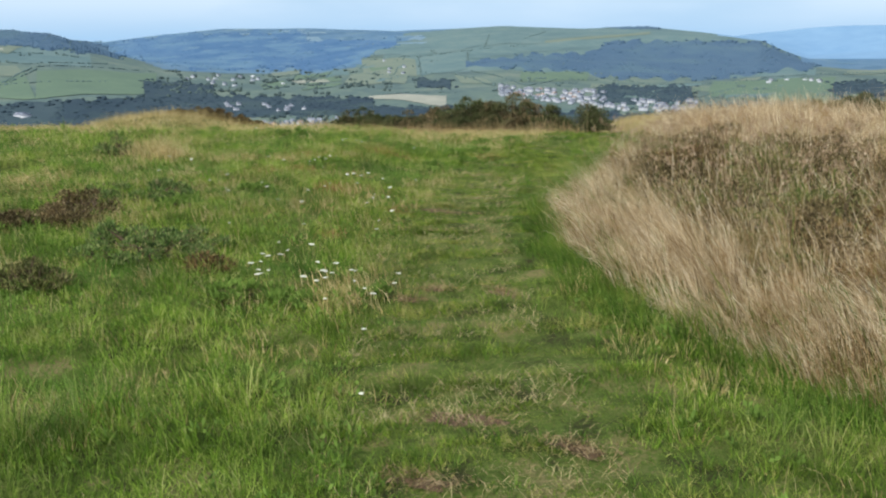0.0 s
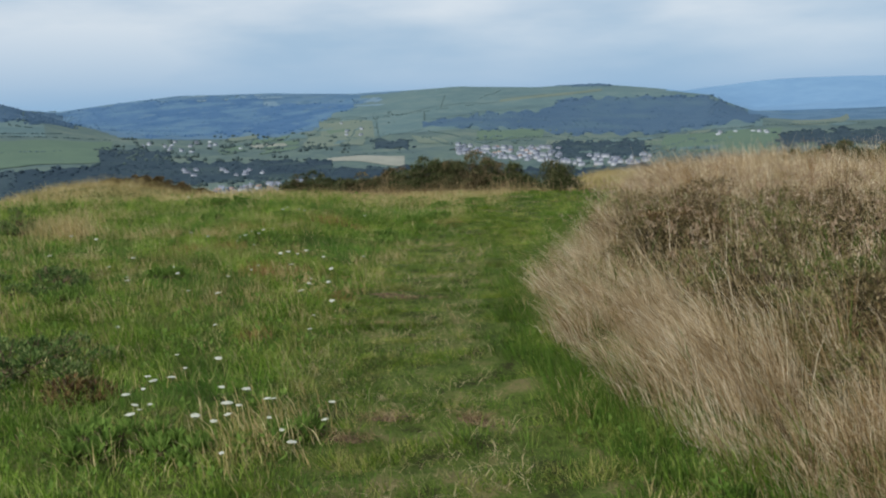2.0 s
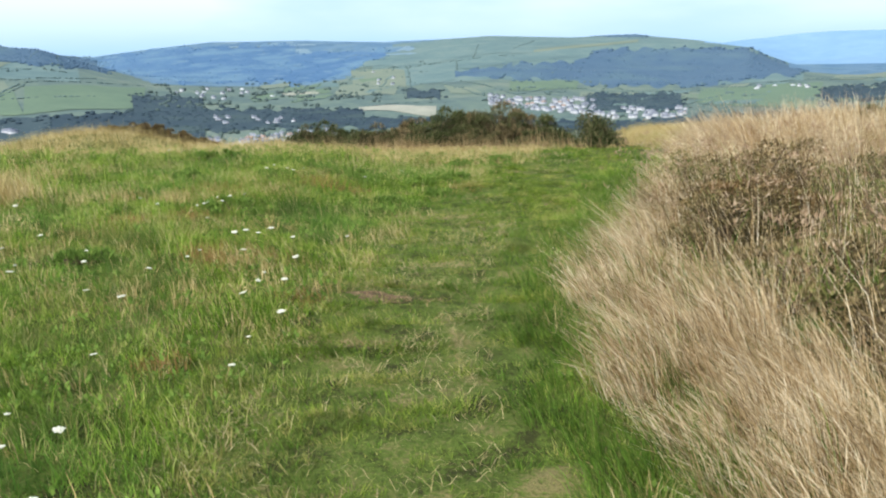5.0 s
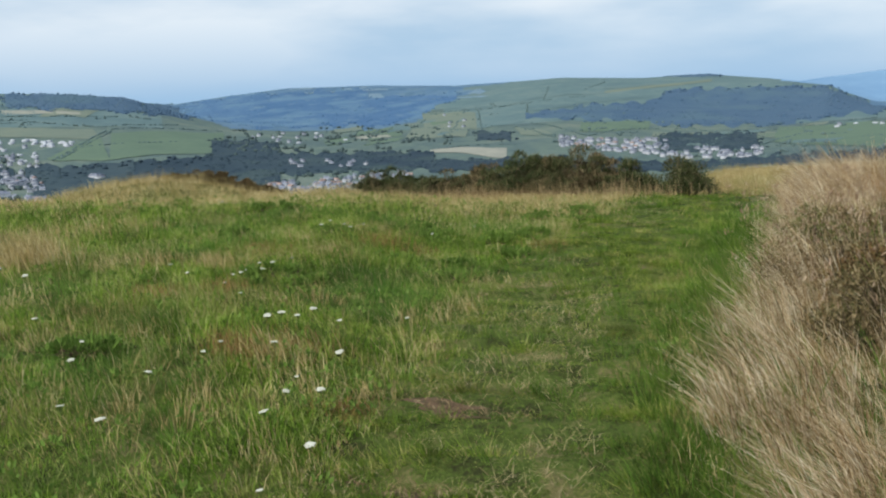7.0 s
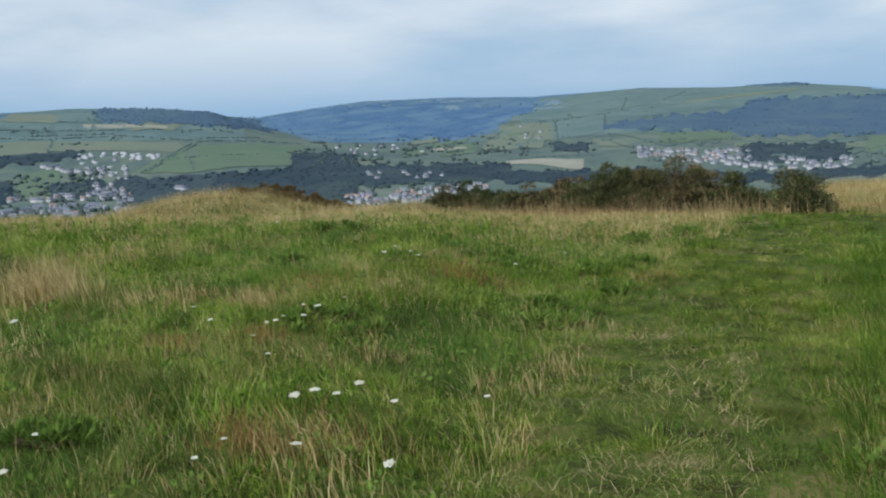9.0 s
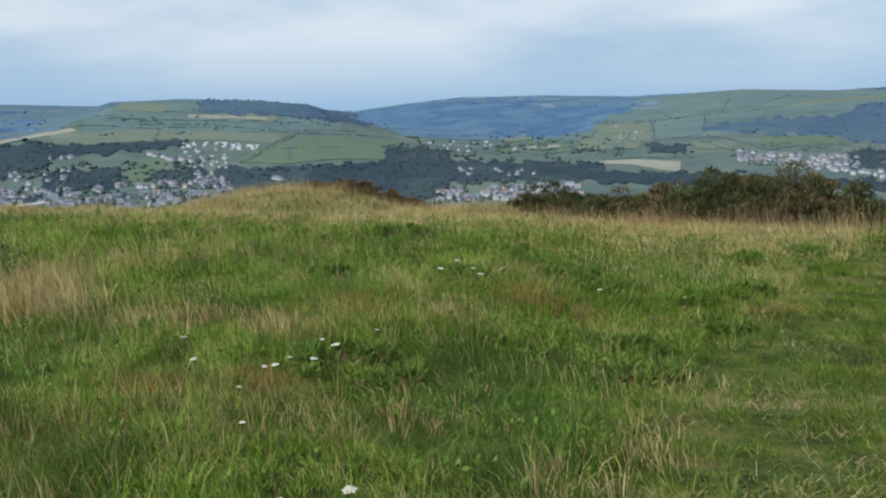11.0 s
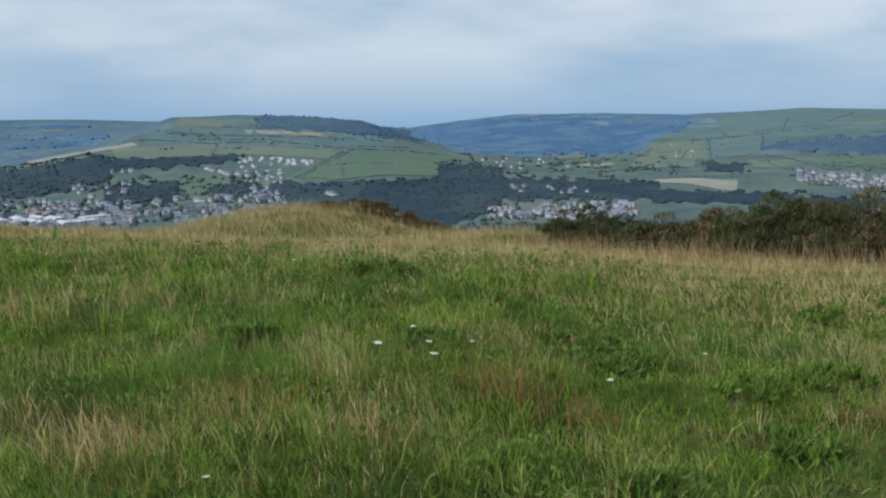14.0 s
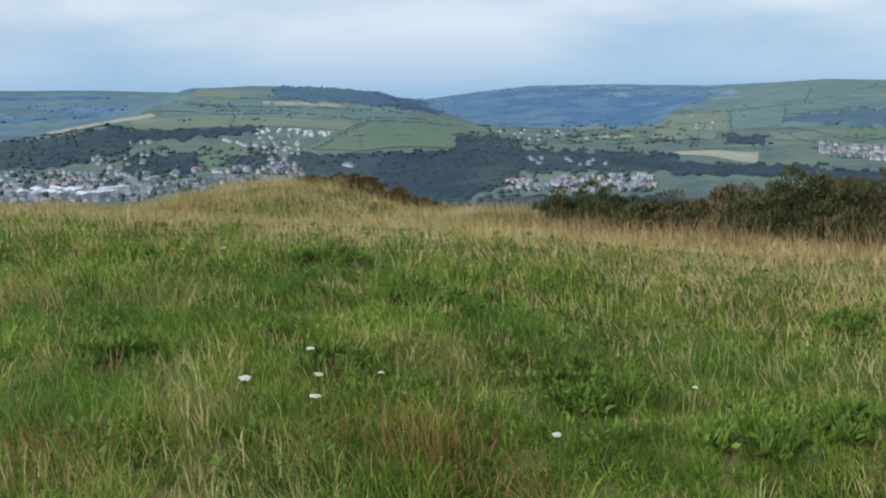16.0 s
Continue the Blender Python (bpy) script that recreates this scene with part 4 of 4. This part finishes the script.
def bank_grass():
    x, y = scatter(0.9, 11, 3.0, 21, 150)
    x, y = thin_out(x, y, 4.4, 1.1)
    s = x - bank_foot(y) + 0.12 * ripple(x, y, 0.6, 3)
    cover = scrub_cover(x, y)
    keep = (s > 0.08 + 0.3 * ease(9.5, 13, y)) & (rng.uniform(0, 1, len(x)) > 0.86 * ease(0.12, 0.45, cover)) & (rng.uniform(0, 1, len(x)) < 1 - (0.62 + 0.25 * ripple(x, y, 0.7, 33)) * ease(0.6, 1.3, s) * ease(15, 13, y))
    x, y, s, cover = x[keep], y[keep], s[keep], cover[keep]
    rise = (0.33 + 0.17 * ease(0.0, 0.8, s) + 0.10 * ease(12.5, 15, y) + 0.08 * cover) * (0.9 + 0.22 * ripple(x, y, 0.8, 7)) * (1 - 0.15 * cover)
    lean = -0.85 + 0.6 * ease(0.5, 2.6, s)
    x, y, h, lx, ly = tufts(x, y, 26, 0.038, rise, 1.6, 0.36)
    lean = np.repeat(lean, 26)
    d, n = gap(x, y), len(x)
    blades("dry_grass", x, y, h, np.maximum(0.0034, 0.00095 * d) * rng.uniform(0.5, 1.35, n), lean * 0.8 + 0.62 * lx + 0.2 * ripple(x, y, 0.6, 23), 0.8 * ly - 0.1 + 0.22 * ripple(x, y, 0.5, 27), dry_mat, "tall pale dry grass leaning over the path", segments=2)
    # flowering stalks stand up through the scrub
    x, y = scatter(1.8, 8, 5.5, 15.5, 90)
    keep = (scrub_cover(x, y) > 0.12) & in_sight(x, y) & (rng.uniform(-0.4, 1.0, len(x)) < ripple(x, y, 0.45, 41))
    x, y = x[keep], y[keep]
    n = len(x)
    h = rng.uniform(0.45, 0.86, n)
    lx, ly = rng.normal(-0.22, 0.2, n), rng.normal(0, 0.2, n)
    blades("flowering_stalks", x, y, h, np.maximum(0.0036, 0.0009 * gap(x, y)), lx, ly, dry_mat, "dry flowering grass stalks over the scrub", segments=2)
    up = 1.0 / np.sqrt(1 + lx ** 2 + ly ** 2)
    tips = np.column_stack([x + lx * up * h, y + ly * up * h, height(x, y) + h * up - 0.04])
    v, f, t = leaf_cloud(tips, np.full(n, 0.03), n * 7, 0.045, 0.004, 0.9, 2.0)
    tagged(new("seed_heads", mesh_from("seed_heads", v, f, t, (plume_mat,))), "feathery pinkish brown seed heads of dry grass", "grass", kind="stuff")
    # green growth up through the dry grass
    x, y = scatter(1.2, 7, 3.6, 15, 16)
    s = x - bank_foot(y)
    keep = (s > 0.35) & in_sight(x, y) & (rng.uniform(-0.4, 1.2, len(x)) < ripple(x, y, 0.9, 19))
    x, y, h, lx, ly = tufts(x[keep], y[keep], 12, 0.06, np.full(int(keep.sum()), 0.42), 1.3)
    blades("bank_greens", x, y, h, np.maximum(0.006, 0.0014 * gap(x, y)), lx - 0.3, ly, verge_mat, "green stalks among the dry grass of the bank", segments=3)
    # fresh green along the foot of the bank
    x, y = scatter(0.7, 4.5, 2.6, 16, 150)
    x, y = thin_out(x, y, 4.0, 1.1)
    s = x - bank_foot(y) + 0.1 * ripple(x, y, 0.5, 3)
    keep = (s > -0.3) & (s < 0.4)
    x, y = x[keep], y[keep]
    x, y, h, lx, ly = tufts(x, y, 13, 0.04, np.full(len(x), 0.17))
    d, n = gap(x, y), len(x)
    blades("verge_grass", x, y, h, np.maximum(0.0042, 0.001 * d), lx - 0.3, ly, verge_mat, "green grass at the foot of the dry bank")


def rim_grass():
    x, y = scatter(-26, 14, 15.0, 31, 520)
    fade = y + 0.9 * ripple(x, y, 2.0) + 1.3 * ease(-1.5, 2.5, x) - 1.2 * ease(-1.0, -3.0, x) * ease(-8.5, -6.5, x)
    keep = (rng.uniform(0, 1, len(x)) < 0.03 + 0.97 * ease(15.2, 18.8, fade)) & in_sight(x, y) & (np.abs(x - path_line(y)) > 0.8 * ease(23, 20, y)) & ~((x > path_line(y)) & (x < bank_foot(y) + 0.35) & (y < 20.3))
    x, y = x[keep], y[keep]
    n = len(x)
    h = (0.11 + 0.10 * ease(19, 24, y)) * rng.uniform(0.5, 1.5, n) * (1 + 0.45 * ripple(x, y, 0.8, 2) + 0.25 * ripple(x, y, 0.3, 5))
    sway = -0.35 + 0.4 * ripple(x, y, 0.6, 7)
    blades("straw_grass", x, y, h, rng.uniform(0.006, 0.013, n), rng.normal(0, 0.5, n) + sway, rng.normal(0, 0.5, n), rim_mat, "straw-coloured grass along the brow of the hill", segments=1)


def rust_patches():
    for cx, cy, s, tall in ((-1.28, 9.55, 0.17, 0.22), (-1.0, 9.75, 0.3, 0.15), (-2.07, 13.0, 0.28, 0.2), (-0.95, 13.65, 0.3, 0.24), (-2.33, 11.0, 0.2, 0.16), (-1.88, 11.25, 0.18, 0.16), (-1.0, 7.67, 0.12, 0.14), (-1.71, 3.9, 0.12, 0.14), (-0.51, 13.55, 0.13, 0.14), (-1.75, 11.95, 0.25, 0.1), (-0.48, 8.83, 0.13, 0.12), (0.68, 14.1, 0.28, 0.1)):
        n = int(480 * s / 0.35)
        x, y = rng.normal(cx, s * 0.6, n), rng.normal(cy, s * 0.6, n)
        blades("rusty_grass", x, y, tall * 0.8 * rng.uniform(0.5, 1.2, n), np.maximum(0.0035, 0.001 * gap(x, y)), rng.normal(-0.2, 0.35, n), rng.normal(0, 0.35, n), rust_mat, "rust-brown dead grass tuft in the meadow")
    for cx, cy, s, tall in ((-3.95, 12.2, 0.24, 0.42), (-4.4, 12.9, 0.2, 0.34), (-4.55, 14.1, 0.4, 0.3), (-0.72, 5.65, 0.2, 0.2), (-0.66, 6.05, 0.24, 0.18), (-2.94, 12.25, 0.26, 0.24), (-2.24, 12.3, 0.18, 0.2), (-1.28, 12.75, 0.1, 0.18), (-1.3, 13.2, 0.45, 0.13), (-0.95, 9.47, 0.2, 0.2), (-1.84, 13.55, 0.12, 0.2), (-0.06, 11.2, 0.15, 0.12)):
        n = 800 if tall > 0.33 else 240
        x, y = rng.normal(cx, s * 0.8, n), rng.normal(cy, s * 0.8, n)
        blades("pale_tuft", x, y, tall * rng.uniform(0.4, 1.1, n), np.full(n, 0.006), rng.normal(-0.3, 0.3, n), rng.normal(0, 0.35, n), rim_mat, "pale dry tussock in the green meadow")


def brow_stalks():
    """Tall dead stalks standing before the gorse."""
    x, y = rng.uniform(-3.4, 5.0, 9000), rng.uniform(19.9, 22.0, 9000)
    y = y + np.interp(x, (-3.2, 4.0), (2.2, -0.6))
    keep = (rng.uniform(-0.7, 1.2, len(x)) < ripple(x, y, 0.7, 4)) & (rng.uniform(0, 1, len(x)) > 0.85 * ease(3.0, 3.4, x))
    x, y = x[keep], y[keep]
    n = len(x)
    blades("dead_stalks", x, y, rng.uniform(0.14, 0.46, n) * (1 + 0.4 * ripple(x, y, 0.5, 8)), rng.uniform(0.005, 0.009, n), rng.normal(-0.12, 0.22, n), rng.normal(0, 0.25, n), dead_stalk_mat, "tall dead stalks in front of the gorse")


def hilltop_grass():
    """Coarse grass on the rest of the hilltop, away from the walk."""
    x, y = scatter(-24, 24, -14, 30, 9)
    keep = ~in_sight(x, y) | (y < 1.8)
    x, y = x[keep], y[keep]
    x, y, h, lx, ly = tufts(x, y, 4, 0.06, np.full(len(x), 0.14))
    blades("hilltop_grass", x, y, h, np.full(len(x), 0.03), lx, ly, green_mat, "coarse green grass on the hilltop", segments=1)


meadow()
hilltop_grass()
brow_stalks()
broad_leaves()
turf()
bank_grass()
rim_grass()
rust_patches()


def worn_litter():
    """Straw and root bits strewn over and round the worn places."""
    xs, ys = [], []
    for bx, by, s in BARE:
        u = rng.normal(0, s * 1.25, 240)
        xs.append(bx + u)
        ys.append(by - 0.3 * u + rng.normal(0, s * 0.55, 240))
    x, y = np.concatenate(xs), np.concatenate(ys)
    n, a = len(x), rng.normal(-0.3, 0.6, len(x)) + np.pi * rng.integers(0, 2, len(x))
    blades("straw_litter", x, y, rng.uniform(0.03, 0.10, n), np.full(n, 0.0035), 4 * np.cos(a), 4 * np.sin(a), dead_stalk_mat, "brown straw strewn over the worn path", sink=-0.014)


worn_litter()


def bare_patch(cx, cy, s):
    n = 28
    verts = [(cx, cy)]
    for k in range(1, 5):
        for i in range(n):
            a = 2 * math.pi * i / n
            r = s * k / 4 * (1 + 0.25 * math.sin(3 * a + cx * 9) + 0.14 * math.sin(7 * a + cy * 5) * (k / 4))
            u, v = 1.35 * r * math.cos(a), 0.5 * r * math.sin(a)
            verts.append((cx + u, cy + v - 0.3 * u))
    pts = np.array(verts)
    z = height(pts[:, 0], pts[:, 1]) + 0.008 * (1 - np.hypot(pts[:, 0] - cx, pts[:, 1] - cy) / s / 1.5)
    flat, totals = [], []
    for i in range(n):
        flat += [0, 1 + i, 1 + (i + 1) % n]
        totals.append(3)
        for k in range(3):
            a, b = 1 + k * n, 1 + (k + 1) * n
            flat += [a + i, b + i, b + (i + 1) % n, a + (i + 1) % n]
            totals.append(4)
    me = mesh_from("bare_earth", np.column_stack([pts, z]), flat, totals, (earth_mat,))
    me.shade_smooth()
    tagged(new("bare_earth", me), "worn patch of reddish bare earth on the path", "earth", "bare patches", "structure")


for bx, by, s in BARE:
    bare_patch(bx, by, s)


# ---- shrubs ----
def tube(bm, p0, p1, r0, r1, sides=5):
    d = (Vector(p1) - Vector(p0)).normalized()
    u = d.orthogonal().normalized()
    v = d.cross(u)
    a, b = [], []
    for i in range(sides):
        t = 2 * math.pi * i / sides
        o = u * math.cos(t) + v * math.sin(t)
        a.append(bm.verts.new(Vector(p0) + o * r0))
        b.append(bm.verts.new(Vector(p1) + o * r1))
    for i in range(sides):
        bm.faces.new((a[i], a[(i + 1) % sides], b[(i + 1) % sides], b[i]))


def shrub(name, x, y, wide, deep, tall, leaves, length, width, mat, label, upright=0.3, clumps=14, ragged=0.35, clump=0.33):
    """A shrub of forking stems with clumps of separate leaves; it stands at x, y."""
    base = tagged(new(name), label, "shrub")
    z = float(height(x, y))
    base.matrix_basis = pose(x, y, z)
    centres, radii = [], []
    bm = bmesh.new()
    for i in range(clumps):
        a, f = rng.uniform(0, 2 * math.pi), math.sqrt(rng.uniform())
        cx, cy = math.cos(a) * f * wide / 2, math.sin(a) * f * deep / 2
        top = tall * (1 - 0.55 * f * f) * rng.uniform(1 - ragged, 1.05)
        ground_here = float(height(x + cx, y + cy)) - z
        rad = clump * tall * rng.uniform(0.7, 1.25)
        cz = ground_here + max(0.2 * tall, (top - rad * 0.8) * (1.0 if i % 2 else rng.uniform(0.25, 0.75)))
        centres.append((cx, cy, cz))
        radii.append(rad)
        mid = (cx * 0.75 + rng.normal(0, 0.03), cy * 0.75 + rng.normal(0, 0.03), ground_here + 0.45 * (cz - ground_here))
        foot = (rng.normal(0, 0.02), rng.normal(0, 0.02), -0.02)
        tube(bm, foot, mid, 0.014, 0.010)
        for _ in range(4):
            tip = (cx + rng.normal(0, rad * 0.55), cy + rng.normal(0, rad * 0.55), cz + rng.uniform(0.1, 0.95) * rad)
            tube(bm, mid, tip, 0.007, 0.002, 4)
    part("branch_frame", bm, twig_mat, base)
    v, f, t = leaf_cloud(np.array(centres), np.array(radii), leaves, length, width, upright)
    child("foliage", mesh_from("foliage", v, f, t, (mat,)), base)
    return base


GORSE, BROWN_GORSE = "dark green gorse bush on the brow of the hill", "gorse bush half dead with brown stems"
for x, y, wide, deep, tall, mat, label in (
    (-2.2, 24.2, 1.3, 1.1, 0.72, gorse_mat, "low dark gorse bush at the end of the thicket"), (-1.4, 24.0, 1.3, 1.2, 0.70, gorse_mat, GORSE), (-0.7, 23.8, 1.3, 1.2, 0.80, dead_gorse_mat, BROWN_GORSE), (0.0, 23.5, 1.3, 1.3, 0.88, dead_gorse_mat, BROWN_GORSE),
    (0.75, 23.0, 1.5, 1.3, 1.08, gorse_mat, "tall dark gorse bush in the thicket"), (1.35, 22.7, 1.0, 1.2, 0.86, dead_gorse_mat, BROWN_GORSE), (1.85, 22.6, 1.5, 1.3, 1.08, dead_gorse_mat, "tall gorse bush with dead brown stems"), (2.6, 22.2, 1.2, 1.1, 0.80, gorse_mat, GORSE), (3.05, 21.95, 0.7, 0.8, 0.42, gorse_mat, GORSE),
    (9.0, 19.2, 2.2, 1.6, 0.85, gorse_mat, "dark gorse bush behind the dry grass"), (10.8, 18.6, 2.4, 1.8, 0.9, gorse_mat, "dark gorse bush behind the dry grass")):
    shrub("gorse_bush", x, y, wide * 1.3, deep * 1.2, tall * 1.04, int(12500 * wide * tall), 0.085, 0.0070, mat, label, 0.85, 120, 0.42, 0.17)
lone = shrub("gorse_bush", 3.66, 21.3, 0.8, 0.7, 0.92, 7000, 0.07, 0.007, gorse_mat, "small dark round gorse bush on a crooked bare stem", 0.2, 22)
bm = bmesh.new()
tube(bm, (0.55, -0.2, 0.0), (0.3, -0.1, 0.4), 0.035, 0.03, 6)
tube(bm, (0.3, -0.1, 0.4), (0.0, 0.0, 0.6), 0.03, 0.02, 6)
part("bare_stem", bm, twig_mat, lone, "crooked grey bare stem")

BRAMBLE, OLIVE_BUSH = "brown and green bramble in the dry grass bank", "olive green leafy scrub in the dry grass bank"
for x, y, wide, deep, tall, n, mat in (
    (3.0, 10.2, 1.5, 1.3, 0.66, 3300, bramble_mat), (4.2, 9.6, 1.5, 1.4, 0.68, 3300, bramble_mat), (3.6, 11.8, 1.5, 1.3, 0.68, 2900, bramble_mat), (4.8, 11.6, 1.6, 1.4, 0.72, 2900, bramble_mat), (3.9, 13.6, 1.5, 1.2, 0.66, 2300, bramble_mat),
    (2.75, 8.9, 0.9, 0.9, 0.5, 2000, bramble_mat), (2.6, 11.4, 0.9, 0.9, 0.55, 1600, bramble_mat), (5.5, 9.9, 1.4, 1.2, 0.62, 2200, bramble_mat), (5.8, 12.7, 1.6, 1.3, 0.7, 2200, bramble_mat), (3.6, 7.9, 1.0, 0.9, 0.46, 1900, scrub_mat),
    (3.5, 9.4, 0.8, 0.8, 0.6, 1500, scrub_mat), (4.0, 10.9, 0.9, 0.8, 0.7, 1500, scrub_mat), (3.1, 12.6, 0.8, 0.8, 0.6, 1200, scrub_mat), (6.6, 10.9, 1.3, 1.1, 0.66, 1600, scrub_mat),
    (2.75, 7.6, 0.8, 0.8, 0.48, 1900, bramble_mat), (3.2, 6.8, 0.9, 0.8, 0.46, 1900, bramble_mat), (2.45, 9.8, 0.7, 0.8, 0.5, 1500, bramble_mat), (4.4, 8.3, 1.2, 1.0, 0.58, 2100, bramble_mat), (2.35, 8.4, 0.6, 0.6, 0.42, 1100, scrub_mat),
    (2.7, 6.9, 0.8, 0.7, 0.36, 1300, scrub_mat), (3.0, 6.1, 0.8, 0.7, 0.34, 1300, bramble_mat), (2.5, 6.1, 0.6, 0.6, 0.28, 900, scrub_mat), (3.5, 7.2, 0.8, 0.7, 0.44, 1300, bramble_mat), (2.4, 7.4, 0.6, 0.6, 0.34, 900, bramble_mat)):
    shrub("bramble" if mat == bramble_mat else "scrub_bush", x, y, wide, deep, tall * 1.12, int(n * 1.4), 0.036, 0.008, mat, BRAMBLE if mat == bramble_mat else OLIVE_BUSH, 0.25, 18, 0.45)
for x, y, wide, deep, tall in ((3.0, 5.3, 0.9, 0.8, 0.42), (3.2, 6.3, 0.9, 0.8, 0.42), (3.5, 10.9, 0.9, 0.8, 0.62), (2.9, 11.0, 0.7, 0.7, 0.55)):
    shrub("bracken", x, y, wide, deep, tall, 2000, 0.045, 0.009, bracken_mat, "dead rust-brown bracken in the dry bank", 0.2, 10)
for x, y, wide, deep, tall in ((-7.0, 25.4, 1.4, 1.1, 0.34), (-6.3, 25.2, 1.5, 1.1, 0.36), (-5.5, 25.0, 1.2, 1.0, 0.32), (-7.7, 25.8, 1.2, 0.9, 0.30)):
    shrub("heather", x, y, wide, deep, tall, 4200, 0.07, 0.007, heather_mat, "rust-brown heather bush on the grassy mound", 0.9, 34, 0.3, 0.24)
for x, y, wide, tall, mat, label in (
    (-2.42, 6.95, 1.2, 0.34, dark_scrub_mat, "low dark green scrub in the meadow"), (-3.25, 9.2, 1.1, 0.26, dark_scrub_mat, "low dark green scrub in the meadow"), (-4.95, 13.0, 0.6, 0.42, dark_scrub_mat, "dark scrub beside the pale tussock"), (-2.95, 5.9, 0.6, 0.26, scrub_mat, "low green scrub in the meadow"), (-3.6, 8.2, 0.9, 0.34, bramble_mat, "low brown and green bramble patch in the meadow"),
    (-1.85, 6.45, 0.42, 0.18, bracken_mat, "low rust-brown bracken in the meadow"), (-4.1, 7.9, 0.8, 0.25, bramble_mat, "low brown and green bramble patch in the meadow")):
    shrub("bracken" if mat == bracken_mat else "low_bramble", x, y, wide, wide * 0.8, tall, int(3000 * wide), 0.034, 0.007, mat, label, 0.7, 22)
HERB = "low dark leafy herb clump in the meadow"
for x, y, wide, tall in ((-1.55, 11.65, 0.9, 0.26), (-0.64, 14.8, 0.8, 0.24), (-1.72, 15.9, 0.9, 0.28), (-2.6, 14.05, 0.5, 0.25), (-4.6, 16.55, 0.5, 0.26), (-2.95, 16.8, 0.7, 0.28), (-1.63, 14.35, 0.45, 0.22), (0.17, 14.3, 0.4, 0.16), (-0.12, 12.4, 0.42, 0.22), (-0.15, 12.9, 0.45, 0.2), (0.6, 14.6, 0.6, 0.2), (0.3, 13.6, 0.5, 0.18), (-2.11, 9.5, 0.45, 0.22), (-2.77, 8.8, 0.5, 0.24), (0.76, 16.65, 0.4, 0.18), (1.45, 17.3, 0.8, 0.2), (-0.53, 14.5, 0.3, 0.2), (-1.4, 5.75, 0.6, 0.2), (-1.05, 5.6, 0.4, 0.18), (-0.5, 5.9, 0.3, 0.16)):
    shrub("herb_clump", x, y, wide * 0.9, wide * 0.7, tall * 0.55, int(1300 * wide), 0.06, 0.007, herb_mat, HERB, 1.0, 16)


# ---- white flowers ----
def white_flower(tall, head):
    base = tagged(new("white_flower"), "white flat-topped wild flower in the meadow", "flower", "white flowers in the meadow")
    bm = bmesh.new()
    tube(bm, (0, 0, -0.02), (0.012, 0.004, tall * 0.55), 0.0022, 0.002, 4)
    tube(bm, (0.012, 0.004, tall * 0.55), (0.0, 0.0, tall), 0.002, 0.0016, 4)
    for i in range(5):
        a = 2 * math.pi * i / 5
        tube(bm, (0.003, 0.001, tall * 0.9), (math.cos(a) * head * 0.3, math.sin(a) * head * 0.3, tall), 0.0012, 0.001, 3)
    part("stem", bm, stem_mat, base)
    bm = bmesh.new()
    for i in range(15):
        a, r = i * 2.4, head * 0.5 * math.sqrt(i / 15)
        bmesh.ops.create_icosphere(bm, subdivisions=1, radius=head * 0.15, matrix=Matrix.Translation((math.cos(a) * r, math.sin(a) * r, tall + 0.006 - 0.1 * r)) @ Matrix.Diagonal((1, 1, 0.5, 1)))
    part("flower_head", bm, petal_mat, base)
    return base


FLOWERS = [white_flower(0.19, 0.033), white_flower(0.21, 0.043), white_flower(0.17, 0.024)]
placed = set()
BY_THE_START = ((-0.39, 3.82), (-0.46, 4.63), (-0.47, 5.26), (-0.76, 5.28), (-0.55, 5.56), (-0.87, 5.60), (-0.31, 5.60), (-1.25, 5.62), (-0.98, 5.62), (-0.78, 5.68), (-0.64, 5.70), (-1.28, 5.77), (-0.79, 5.78), (-0.85, 5.78), (-0.32, 5.80), (-1.34, 5.80), (-0.83, 5.87), (-1.26, 5.89), (-1.37, 5.89), (-0.64, 5.91), (-0.61, 5.98), (-0.78, 6.00), (-0.95, 6.09), (-1.27, 6.12), (-1.36, 6.15), (-1.22, 6.16), (-1.38, 6.26), (-1.21, 6.49), (-1.05, 6.57), (-1.34, 6.77))
ALONG_THE_PATH = ((-0.58, 7.27), (-1.20, 7.35), (-1.90, 7.43), (-0.58, 7.71), (-0.48, 8.09), (-1.33, 8.14), (-1.61, 8.29), (-0.69, 8.34), (-2.20, 8.59), (-0.56, 8.61), (-0.76, 8.61), (-1.41, 8.67), (-0.72, 8.80), (-2.27, 8.85), (-1.84, 8.88), (-1.27, 9.12), (-0.93, 9.18), (-0.54, 9.20), (-1.99, 9.22), (-2.51, 9.23), (-1.24, 9.27), (-2.42, 9.60), (-1.10, 9.72), (-1.03, 9.75), (-3.23, 9.79), (-0.94, 9.80), (-0.68, 9.85), (-0.88, 9.92), (-0.31, 10.04))
IN_THE_MEADOW = ((-1.44, 10.32), (-1.70, 10.72), (-3.19, 10.86), (-2.02, 11.01), (-1.65, 11.03), (-1.74, 11.07), (-3.58, 11.08), (-1.55, 11.14), (-1.66, 11.18), (-2.32, 11.30), (-1.48, 11.36), (-1.72, 11.62), (-1.49, 11.89), (-1.28, 13.44), (-1.60, 13.51), (-1.42, 13.70), (-0.46, 13.71), (-1.21, 13.88), (-1.59, 14.01), (-0.08, 14.50), (-3.49, 16.24))
for stand in (BY_THE_START, ALONG_THE_PATH, IN_THE_MEADOW):
    for x, y in stand:
        k = int(rng.integers(0, 3))
        m = pose(x, y, float(height(x, y)), rng.normal(0, 6), rng.normal(0, 6), rng.uniform(0, 360))
        if k in placed:
            copy_thing(FLOWERS[k], m)
        else:
            placed.add(k)
            FLOWERS[k].matrix_basis = m
